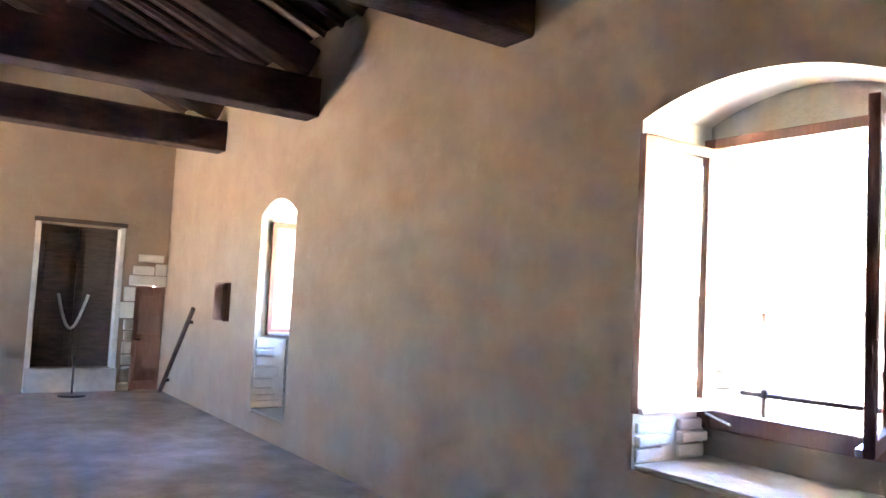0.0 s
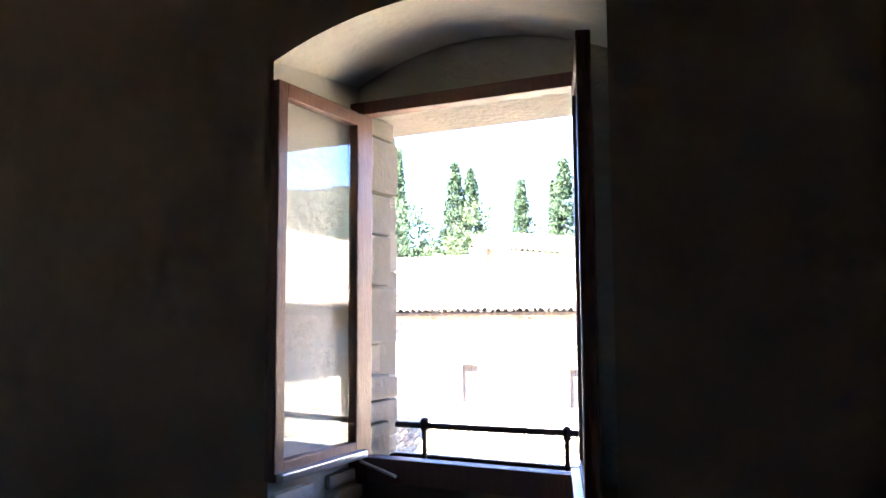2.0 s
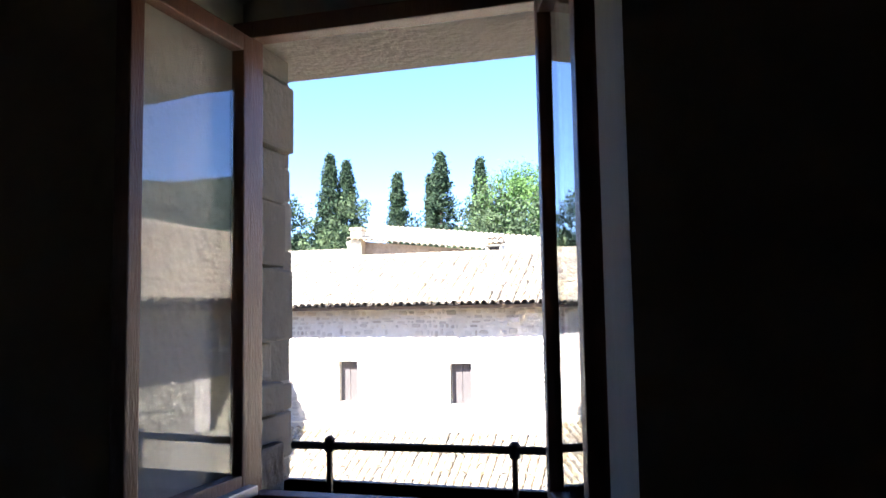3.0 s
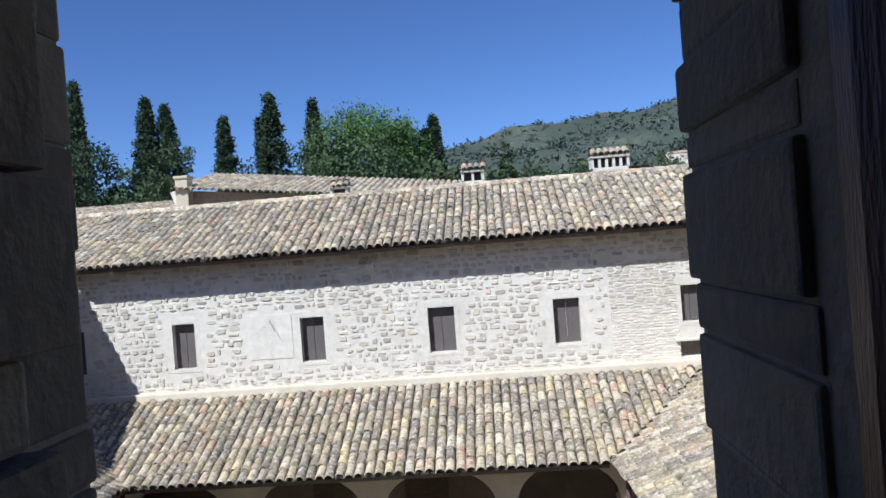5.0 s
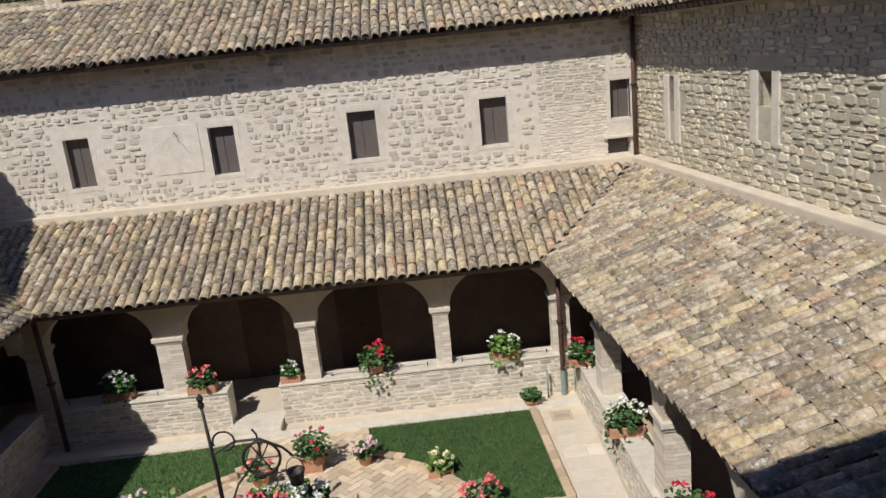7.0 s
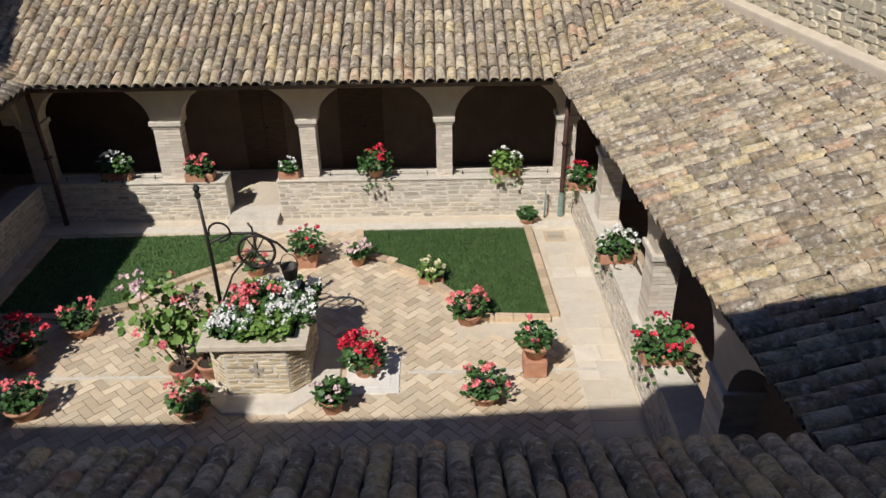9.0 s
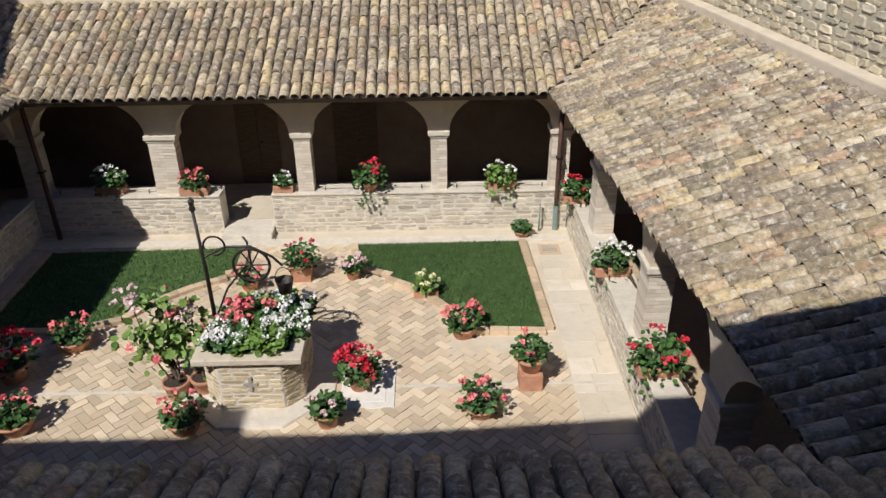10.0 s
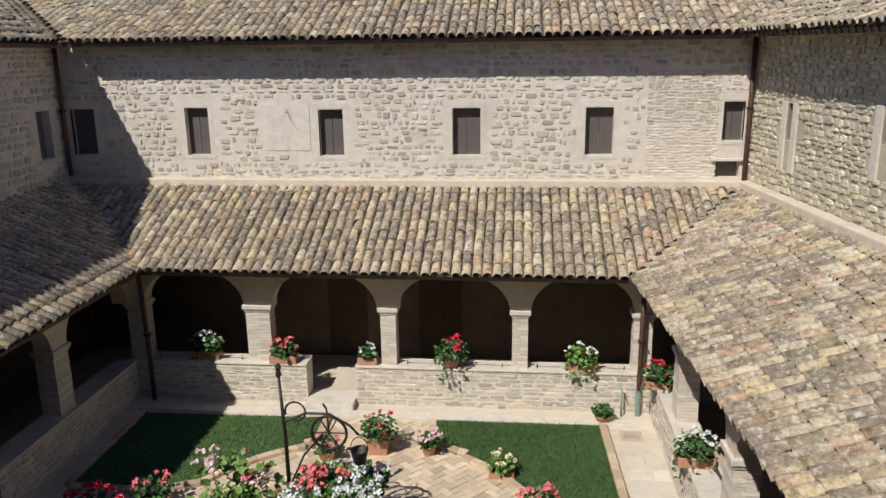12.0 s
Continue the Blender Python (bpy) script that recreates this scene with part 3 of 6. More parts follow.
UP_EAVE_Y, UP_EAVE_Z, RIDGE_Y, RIDGE_Z = 14.2, 7.5, 17.6, 8.93
UP = (RIDGE_Z - UP_EAVE_Z) / (RIDGE_Y - UP_EAVE_Y)
cols = []
x = -13.0
while x < 10.4:
    y0 = UP_EAVE_Y
    if x > 6.2:
        y0 = UP_EAVE_Y + (x - 6.2) * 0.93
    if x < -8.0:
        y0 = UP_EAVE_Y + (-8.0 - x)
    if y0 < RIDGE_Y - 0.1:
        cols.append(((x, y0, UP_EAVE_Z + (y0 - UP_EAVE_Y) * UP), (x, RIDGE_Y, RIDGE_Z)))
    x += PITCH
tile_roof("roof_front_wing", "weathered grey-brown barrel tile roof of the upper storey", cols, lambda p: -2.5 < p.x < 5.5 and p.y < 15.9, seed=13)
x = -13.0
ridge = thing("roof_ridge", "row of clay ridge tiles", "roof", kind="structure")
rv, rf = [], []
while x < 10.6:
    m = Matrix.Translation((x, RIDGE_Y, RIDGE_Z + 0.06)) @ pose(0, 0, 0, 0, random.uniform(-3, 3), -90)
    b = len(rv)
    rv += [m @ Vector((v[0] * 1.4, v[1], v[2] * 1.4)) for v in TILE_V]
    rf += [tuple(i + b for i in f) for f in TILE_F]
    x += 0.36
part("ridge_tiles", raw("ridge_tiles", rv, rf, M_TILES, True), None, ridge, kind="stuff")
# the far slope of that roof
bm = bmesh.new()
box(bm, -13, 11, -0.05, 4.0, -0.1, 0.0, m=pose(0, RIDGE_Y, RIDGE_Z, -22))
part("far_slope", bm, M_TILES, ridge)

# ---- east wing: upper wall and roof ----
E0, E1 = Vector((skew_wall(15.0), 15.0, 0)), Vector((skew_wall(-2.0), -2.0, 0))
EA = (E1 - E0).normalized()
EO = Vector((-1, 0, 0)) - EA * Vector((-1, 0, 0)).dot(EA)
EO.normalize()


def east_s(y):
    return (15.0 - y) / -EA.y


east_holes = [(east_s(13.2), east_s(12.95), 5.0, 6.2), (east_s(10.05), east_s(9.65), 5.3, 6.35), (east_s(7.0), east_s(6.0), 4.9, 6.35)]
ew = thing("wall_east_wing", "coarse weathered limestone wall of the side wing", "wall", kind="structure")
part("core", wall_panel(bmesh.new(), EA, -EO, E0, (E1 - E0).length, 0.0, 7.7, 0.6, [(h[0], h[1], h[2] + 0.5, h[3]) for h in east_holes]), M_EASTMORTAR, ew)
rubble(ew, EA, EO, E0, (E1 - E0).length, 4.40, 7.6, [(h[0] - 0.12, h[1] + 0.12, h[2], h[3] + 0.1) for h in east_holes], (M_EAST, M_EASTS), 31, (0.06, 0.18), (0.09, 0.40), 0.028, 0.006,
       lambda s, z: s < 9 and z < 6.5, wild=0.18)
bm = bmesh.new()
for h in east_holes[:2]:
    m = Matrix((( EA.x, -EO.x, 0, E0.x), (EA.y, -EO.y, 0, E0.y), (0, 0, 1, 0), (0, 0, 0, 1)))
    win = thing("slit_window", "narrow deep window slit with dressed stone jambs", "window", "slit windows", at=tuple(E0 + EA * h[0]))
    part("recess_back", boxed(h[0] - 0.05, h[1] + 0.05, 0.35, 0.40, h[2] + 0.4, h[3] + 0.05, m=Matrix.Translation(-(E0 + EA * h[0])) @ m), M_SHUTTER, win)
    for a, b in ((h[0] - 0.2, h[0]), (h[1], h[1] + 0.2)):
        part("jamb", boxed(a, b, -0.035, 0.1, h[2] - 0.1, h[3] + 0.02, 0.012, m=Matrix.Translation(-(E0 + EA * h[0])) @ m), M_LIMESTONE, win)
bm.free()
part("flashing", boxed(0.0, (E1 - E0).length, -0.26, 0.02, 4.28, 4.46, 0.03, m=m), M_PLASTER, ew, "cream mortar flashing along the tiles")
cols = []
y = 18.2
while y > -1.5:
    ex = skew_wall(y) - 0.62
    z0 = 7.52
    if y > 14.2:
        f = (y - 14.2) / 3.4
        ex, z0 = 6.2 + 3.66 * f, 7.52 + 1.43 * f
    hx = skew_wall(y) + 3.0
    if ex < hx - 0.2:
        cols.append(((ex, y, z0), (hx, y, 8.98 + (0.0 if y > 14 else (14 - y) * 0.02))))
    y -= PITCH
tile_roof("roof_east_wing", "pale lichened barrel tile roof of the side wing", cols, lambda p: p.y > 5 and p.x < 8.6, seed=15)
bm = bmesh.new()
box(bm, 0.0, 4.0, -1.5, 18.2, -0.1, 0.0, m=pose(9.9, 0, 8.98, 0, 20, 0))
part("far_slope", bm, M_TILES, bpy.data.objects["roof_east_wing"])


def downpipe(points, label):
    p = thing("downpipe", label, "downpipe", "downpipes", at=points[0])
    o = Vector(points[0])
    part("pipe", tube(bmesh.new(), [Vector(q) - o for q in points], 0.05, 10), M_COPPER, p, smooth=True)
    for q in points[1:-1]:
        part("clip", boxed(-0.065, 0.065, -0.065, 0.065, -0.02, 0.02, 0.005, m=Matrix.Translation(Vector(q) - o)), M_IRON, p)
    return p


M_COPPER = material("brown_copper", [(0.10, 0.055, 0.045), (0.17, 0.095, 0.075)], 9, 5, 0.5, 0.1, metallic=0.4)
M_VERDIGRIS = material("verdigris_pipe", [(0.16, 0.24, 0.22), (0.26, 0.33, 0.30)], 9, 5, 0.6, 0.1)
downpipe([(6.72, 14.68, 7.45), (6.72, 14.68, 6.0), (6.72, 14.68, 4.45)], "brown copper downpipe in the corner of the wings")
downpipe([(-8.55, 14.6, 7.4), (-8.55, 14.6, 6.0), (-8.55, 14.6, 4.5)], "dark copper downpipe in the shaded corner")
downpipe([(4.36, 12.33, 3.0), (4.36, 12.33, 1.6), (4.36, 12.33, 0.05)], "brown copper downpipe beside the corner pier")
part("foot", tube(bmesh.new(), [(4.36, 12.33, 0.55), (4.36, 12.33, 0.0)], 0.058, 10), M_VERDIGRIS, None)
tagged(bpy.data.objects["foot"], "grey-green cast foot of the copper downpipe", "pipe")
downpipe([(-5.9, 12.2, 3.0), (-5.9, 12.3, 1.5), (-5.9, 12.3, 0.0)], "dark downpipe beside the shaded pier")

# ---- east loggia ----
EX = 4.70
arcade("wall_east_arcade", "cream plastered wall on arches, side loggia", (0, 1, 0), (-1, 0, 0), (EX, 1.2, 0), 11.6, 0.34, 2.93, 2.12, 0.85,
       [(0.35, 2.95), (3.4, 5.75), (6.2, 9.15), (9.6, 11.25)], M_PLASTER)
for y0, y1 in ((4.15, 4.6), (6.95, 7.4), (10.35, 10.8)):
    pier(EX, EX + 0.36, y0, y1, 0.86, 2.12, int(y0 * 7))
ep = thing("wall_parapet_side", "low parapet of thin pale stones beside the path", "wall", kind="structure")
part("core", boxed(EX - 0.08, EX + 0.38, 1.2, 12.42, -0.02, 0.84), M_MORTAR, ep)
part("coping", boxed(EX - 0.11, EX + 0.40, 1.2, 12.36, 0.842, 0.885, 0.012), M_LIMESTONE, ep)
rubble(ep, (0, 1, 0), (-1, 0, 0), (EX - 0.08, 1.2, 0), 11.2, 0.02, 0.84, [], (M_STONE, M_STONES), 33, (0.045, 0.12), (0.10, 0.46), 0.012, 0.010,
       lambda s, z: s > 4)
tagged(new("floor_side_loggia", to_mesh("floor_side_loggia", boxed(EX + 0.39, 9, -1.5, 12.8, -0.02, 0.10), M_KERB)), "brick floor of the side loggia", "floor", kind="structure")

# ---- west loggia and wing ----
WX = -6.34
arcade("wall_west_arcade", "shaded plastered wall on arches", (0, 1, 0), (1, 0, 0), (WX, 1.2, 0), 11.6, 0.34, 3.22, 2.12, 0.85,
       [(0.35, 2.75), (3.2, 5.75), (6.2, 8.55), (9.0, 11.25)], M_PLASTER)
for y0, y1 in ((3.95, 4.4), (6.95, 7.4), (9.75, 10.2)):
    pier(WX - 0.36, WX, y0, y1, 0.86, 2.12, int(y0 * 5))
wp = thing("wall_parapet_shaded", "low parapet of thin stones in shade", "wall", kind="structure")
part("core", boxed(WX - 0.38, WX + 0.08, 1.2, 12.38, -0.02, 0.84), M_MORTAR, wp)
part("coping", boxed(WX - 0.40, WX + 0.11, 1.2, 12.36, 0.842, 0.885, 0.012), M_LIMESTONE, wp)
rubble(wp, (0, 1, 0), (1, 0, 0), (WX + 0.08, 1.2, 0), 11.1, 0.02, 0.84, [], (M_STONE, M_STONES), 35, (0.045, 0.12), (0.10, 0.46), 0.012, 0.010, limit=60)
tagged(new("floor_west_loggia", to_mesh("floor_west_loggia", boxed(-9, WX - 0.39, -1.5, 12.8, -0.02, 0.10), M_KERB)), "brick floor of the shaded loggia", "floor", kind="structure")
ww = thing("wall_west_wing", "shaded stone wall of the west wing", "wall", kind="structure")
part("core", wall_panel(bmesh.new(), (0, 1, 0), (-1, 0, 0), (-8.66, -1.5, 0), 16.3, 0.0, 7.6, 0.55, [(15.25, 15.75, 4.98, 6.05), (12.4, 12.95, 4.98, 6.05)]), M_MORTAR, ww)
rubble(ww, (0, 1, 0), (1, 0, 0), (-8.66, -1.5, 0), 16.2, 4.42, 7.5, [(15.1, 15.9, 4.8, 6.2), (12.2, 13.1, 4.8, 6.2)], (M_STONE, M_STONES), 37, (0.10, 0.21), (0.12, 0.46), 0.024, 0.03, lambda s, z: s > 11, limit=120)
for y in (14.0, 11.17):
    win = thing("window", "small shuttered window in the shaded wall", "window", "facade windows", at=(-8.66, y, 4.98))
    part("shutter", boxed(-0.25, -0.2, -0.25, 0.25, 0, 1.07, 0.006), M_SHUTTER, win)
    part("sill", boxed(-0.2, 0.03, -0.36, 0.36, -0.08, -0.004, 0.01), M_LIMESTONE, win)
cols = []
y = -1.5
while y < 17.6:
    ex, z0 = -8.22, 7.5
    if y > 14.2:
        f = (y - 14.2) / 3.4
        ex, z0 = -8.22 - 3.4 * f, 7.5 + 1.43 * f
    cols.append(((ex, y, z0), (-11.4, y, 8.93)))
    y += PITCH
tile_roof("roof_west_wing", "weathered barrel tile roof of the shaded wing", cols, lambda p: p.y > 9 and p.x > -9.5, seed=17)

# loggia backs, deep shade painted into the plaster, with the front one's dark doorways
M_DIM = material("shade_darkened_plaster", [(0.13, 0.095, 0.075), (0.19, 0.145, 0.115)], 2, 8, 0.92, 0.3, 30, stains=(0.09, 0.065, 0.05), stain_scale=0.8)
lb = thing("wall_loggia_back", "brown plaster darkened for the deep shade at the loggia's back", "wall", kind="structure")
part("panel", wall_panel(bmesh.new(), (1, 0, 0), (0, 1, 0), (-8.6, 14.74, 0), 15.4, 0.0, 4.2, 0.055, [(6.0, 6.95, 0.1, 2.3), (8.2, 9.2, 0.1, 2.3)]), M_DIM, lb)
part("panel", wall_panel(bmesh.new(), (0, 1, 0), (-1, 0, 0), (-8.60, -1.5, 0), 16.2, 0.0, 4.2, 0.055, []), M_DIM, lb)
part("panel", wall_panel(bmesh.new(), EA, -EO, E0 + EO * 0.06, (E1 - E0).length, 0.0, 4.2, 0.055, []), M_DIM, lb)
part("ceiling_boards", boxed(-8.6, 8.0, 14.70, 14.735, 3.6, 4.2), M_DARKWOOD, lb)
for x0, x1 in ((-2.6, -1.65), (-0.4, 0.6)):
    d = thing("door", "dark wooden door in the loggia wall", "door", "loggia doors", at=((x0 + x1) / 2, 14.78, 0.12))
    part("leaf", boxed(-(x1 - x0) / 2, 0.0, -0.03, 0.02, 0, 2.15, 0.008), M_DARKWOOD, d)
    part("leaf", boxed(0.004, (x1 - x0) / 2, -0.03, 0.02, 0, 2.15, 0.008), M_DARKWOOD, d)
    part("knob", lathe(bmesh.new(), [(0.012, 0), (0.03, 0.02), (0.03, 0.04), (0.01, 0.06)], 10, (0.06, -0.04, 1.0)), M_IRON, d)
sign = thing("sign", "dark sign board with faint pale bars over a door", "sign", at=(0.1, 14.70, 2.36))
part("board", boxed(-0.32, 0.32, -0.02, 0.03, 0, 0.20, 0.006), M_SHUTTER, sign)
for a, b in ((-0.26, -0.10), (-0.06, 0.10), (0.14, 0.25)):
    part("bar", boxed(a, b, -0.024, -0.019, 0.07, 0.13), M_LIMESTONE, sign)

# thin iron rails on the parapets between the piers
def rail(x0, x1):
    r = thing("parapet_rail", "thin iron rail above the parapet coping", "rail", "parapet rails", at=(x0, FRONT + 0.06, 0.885))
    part("bar", tube(bmesh.new(), [(0, 0, 0.1), (x1 - x0, 0, 0.1)], 0.012, 6), M_LIMESTONE, r)
    for s in (0.12, (x1 - x0) / 2, x1 - x0 - 0.12):
        part("post", tube(bmesh.new(), [(s, 0, 0), (s, 0, 0.1)], 0.01, 6), M_IRON, r)


rail(-5.9, -3.85)
rail(-0.5, 1.72)
rail(2.2, 4.2)

# ---- the hall with the window: walls ----
FLOOR, INNER, FRAME_Y, OUTER = 5.90, -2.70, -2.10, -1.55
WEST = -6.75          # face of the hall's end wall
M_HALL = material("ochre_hall_plaster", [(0.285, 0.20, 0.13), (0.34, 0.25, 0.165)], 2.2, 9, 0.9, 0.35, 14, stains=(0.235, 0.17, 0.107), stain_scale=0.7, spots=(0.335, 0.262, 0.178), spot_scale=4, spot_size=0.68)
M_NICHE = material("limewashed_niche", [(0.66, 0.62, 0.52), (0.78, 0.74, 0.64)], 4, 8, 0.9, 0.35, 20, stains=(0.56, 0.51, 0.42), stain_scale=2)
M_HALLFLOOR = material("worn_tile_floor", [(0.26, 0.22, 0.20), (0.40, 0.36, 0.33)], 3, 7, 0.22, 0.12, 20, stains=(0.20, 0.165, 0.15), stain_scale=0.8)
M_BEAM = material("old_roof_timber", [(0.035, 0.018, 0.013), (0.085, 0.042, 0.027)], 4, 7, 0.75, 0.4, stretch=(3, 1, 3))
M_PIANELLE = material("roof_boarding", [(0.075, 0.045, 0.032), (0.14, 0.09, 0.065)], 5, 6, 0.85, 0.3)
M_FRAME = material("brown_window_frame", [(0.13, 0.050, 0.028), (0.20, 0.085, 0.05)], 8, 6, 0.45, 0.2, stretch=(6, 6, 1))
M_ALUMINIUM = material("drip_rail_metal", [(0.42, 0.43, 0.45), (0.52, 0.53, 0.55)], 30, 4, 0.3, 0.1, metallic=0.9)
M_REDDOOR = material("reddish_wood_door", [(0.50, 0.23, 0.15), (0.60, 0.31, 0.21)], 6, 5, 0.5, 0.2, stretch=(6, 6, 1))
M_GLASS = bpy.data.materials.new("window_glass")
M_GLASS.use_nodes = True
gn = M_GLASS.node_tree
gl, tr, fr, mx = gn.nodes.new("ShaderNodeBsdfGlossy"), gn.nodes.new("ShaderNodeBsdfTransparent"), gn.nodes.new("ShaderNodeLayerWeight"), gn.nodes.new("ShaderNodeMixShader")
pw, ad = gn.nodes.new("ShaderNodeMath"), gn.nodes.new("ShaderNodeMath")
gl.inputs["Roughness"].default_value = 0.01
fr.inputs["Blend"].default_value = 0.5
pw.operation, ad.operation = "POWER", "MULTIPLY_ADD"
pw.inputs[1].default_value, ad.inputs[1].default_value, ad.inputs[2].default_value = 4.0, 0.9, 0.045
gn.links.new(fr.outputs["Facing"], pw.inputs[0])
gn.links.new(pw.outputs[0], ad.inputs[0])
gn.links.new(ad.outputs[0], mx.inputs[0])
gn.links.new(tr.outputs[0], mx.inputs[1])
gn.links.new(gl.outputs[0], mx.inputs[2])
gn.links.new(mx.outputs[0], gn.nodes["Material Output"].inputs["Surface"])
# each window: niche, outer opening, niche floor, foot and head of the frame, springing and rise of the niche's arch
WIN = [(1.557, 2.745, 1.40, 2.50, 6.56, 6.80, 8.28, 8.295, 0.125), (-3.42, -2.56, -3.58, -2.68, 6.10, 6.84, 8.10, 8.10, 0.15)]
holes = [(w[2] + 9.0, w[3] + 9.0, w[5] - 0.06, w[6]) for w in WIN]
hw = thing("wall_hall_front", "thick hall wall, ochre plaster inside and stone outside", "wall", kind="structure")
part("outer_leaf", wall_panel(bmesh.new(), (1, 0, 0), (0, 1, 0), (-9.0, FRAME_Y, 0), 18.5, 0.0, 9.35, OUTER - FRAME_Y, holes), M_GREYSTONES, hw)
bm = bmesh.new()
bmn = bmesh.new()
TOPZ = 9.72


def q4(*pts, to=None):
    to = to or bm
    to.faces.new([to.verts.new(p) for p in pts])


last = -7.4
for n0, n1, o0, o1, SILL, foot, head, SPRING, rise in sorted(WIN):
    CROWN = SPRING + rise
    q4((last, INNER, 4.0), (n0, INNER, 4.0), (n0, INNER, TOPZ), (last, INNER, TOPZ))
    q4((n0, INNER, 4.0), (n1, INNER, 4.0), (n1, INNER, SILL), (n0, INNER, SILL))
    b0, b1 = o0 + 0.13, o1 + 0.11
    k = 14

    def arch(i, a, b, spring, rise):
        t = i / k
        return a + (b - a) * t, spring + rise * (1 - (2 * t - 1) ** 2)
    for i in range(k):
        x0, z0 = arch(i, n0, n1, SPRING, CROWN - SPRING)
        x1, z1 = arch(i + 1, n0, n1, SPRING, CROWN - SPRING)
        u0, v0 = arch(i, b0, b1, SPRING + 0.07, CROWN - SPRING)
        u1, v1 = arch(i + 1, b0, b1, SPRING + 0.07, CROWN - SPRING)
        q4((x0, INNER, z0), (x1, INNER, z1), (x1, INNER, TOPZ), (x0, INNER, TOPZ))
        q4((x0, INNER, z0), (u0, FRAME_Y, v0), (u1, FRAME_Y, v1), (x1, INNER, z1), to=bmn)
    q4((n0, INNER, SILL), (b0, FRAME_Y, SILL), (b0, FRAME_Y, SPRING + 0.07), (n0, INNER, SPRING), to=bmn)
    q4((n1, INNER, SILL), (n1, INNER, SPRING), (b1, FRAME_Y, SPRING + 0.07), (b1, FRAME_Y, SILL), to=bmn)
    q4((n0, INNER, SILL), (n1, INNER, SILL), (b1, FRAME_Y, SILL), (b0, FRAME_Y, SILL))
    last = n1
q4((last, INNER, 4.0), (9.2, INNER, 4.0), (9.2, INNER, TOPZ), (last, INNER, TOPZ))
bmesh.ops.remove_doubles(bm, verts=bm.verts, dist=1e-4)
part("plaster_face", bm, M_HALL, hw, "uneven ochre plaster")
part("niche_plaster", bmn, M_NICHE, hw, "white limewash inside the window niches")
part("wall_top", boxed(-7.4, 9.2, INNER + 0.01, OUTER, 9.36, 9.50), M_HALL, hw)
rnd = random.Random(4)
for n0, n1, o0, o1, SILL, foot, head, SPRING, rise in WIN:
    part("seat_stone", boxed(n0 + 0.01, n1 - 0.01, INNER + 0.01, FRAME_Y - 0.005, SILL + 0.004, SILL + 0.03, 0.008), M_GREYSTONE, hw)
    z = SILL + 0.034
    while z < foot - 0.03:
        h = min(rnd.uniform(0.06, 0.13), foot - z)
        for y0, y1 in ((INNER + 0.02, INNER + rnd.uniform(0.22, 0.34)), (INNER + 0.36, FRAME_Y - 0.03)):
            part("niche_stone", boxed(n0 - 0.06, n0 + rnd.uniform(0.0, 0.035), y0, y1, z, z + h - 0.01, 0.014), M_LIMESTONE, hw)
        if foot - SILL > 0.4:
            x = o0 + 0.1
            while x < o1:
                w_ = rnd.uniform(0.15, 0.35)
                part("niche_stone", boxed(x, min(x + w_, o1 + 0.08) - 0.01, FRAME_Y - rnd.uniform(0.02, 0.05), FRAME_Y + 0.01, z, z + h - 0.01, 0.012), M_LIMESTONE, hw)
                x += w_
        z += h
    part("apron", boxed(o0 - 0.1, o1 + 0.1, FRAME_Y - 0.004, FRAME_Y + 0.02, SILL + 0.03, foot), M_HALL, hw)
    part("outer_sill", boxed(o0 - 0.1, o1 + 0.1, FRAME_Y + 0.03, OUTER + 0.04, foot - 0.14, foot - 0.06, 0.01), M_GREYSTONE, hw)
    part("lintel", boxed(o0 - 0.3, o1 + 0.3, FRAME_Y + 0.07, OUTER + 0.012, head + 0.003, head + 0.22, 0.015), M_GREYSTONE, hw, "rough stone lintel")
    for side, x in ((-1, o0), (1, o1)):
        z = foot - 0.055
        while z < head - 0.02:
            h = min(rnd.uniform(0.06, 0.2), head - z)
            d = rnd.uniform(0.0, 0.016)
            a, b = (x - 0.2, x + d) if side < 0 else (x - d, x + 0.2)
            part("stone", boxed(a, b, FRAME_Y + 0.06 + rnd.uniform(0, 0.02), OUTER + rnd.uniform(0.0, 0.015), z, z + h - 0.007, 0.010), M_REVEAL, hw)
            z += h
rubble(hw, (1, 0, 0), (0, 1, 0), (-9.0, OUTER, 0), 18.4, 4.6, 9.2, [(h[0] - 0.2, h[1] + 0.2, h[2] - 0.15, h[3] + 0.3) for h in holes], (M_GREYSTONE, M_GREYSTONES), 41, limit=40)


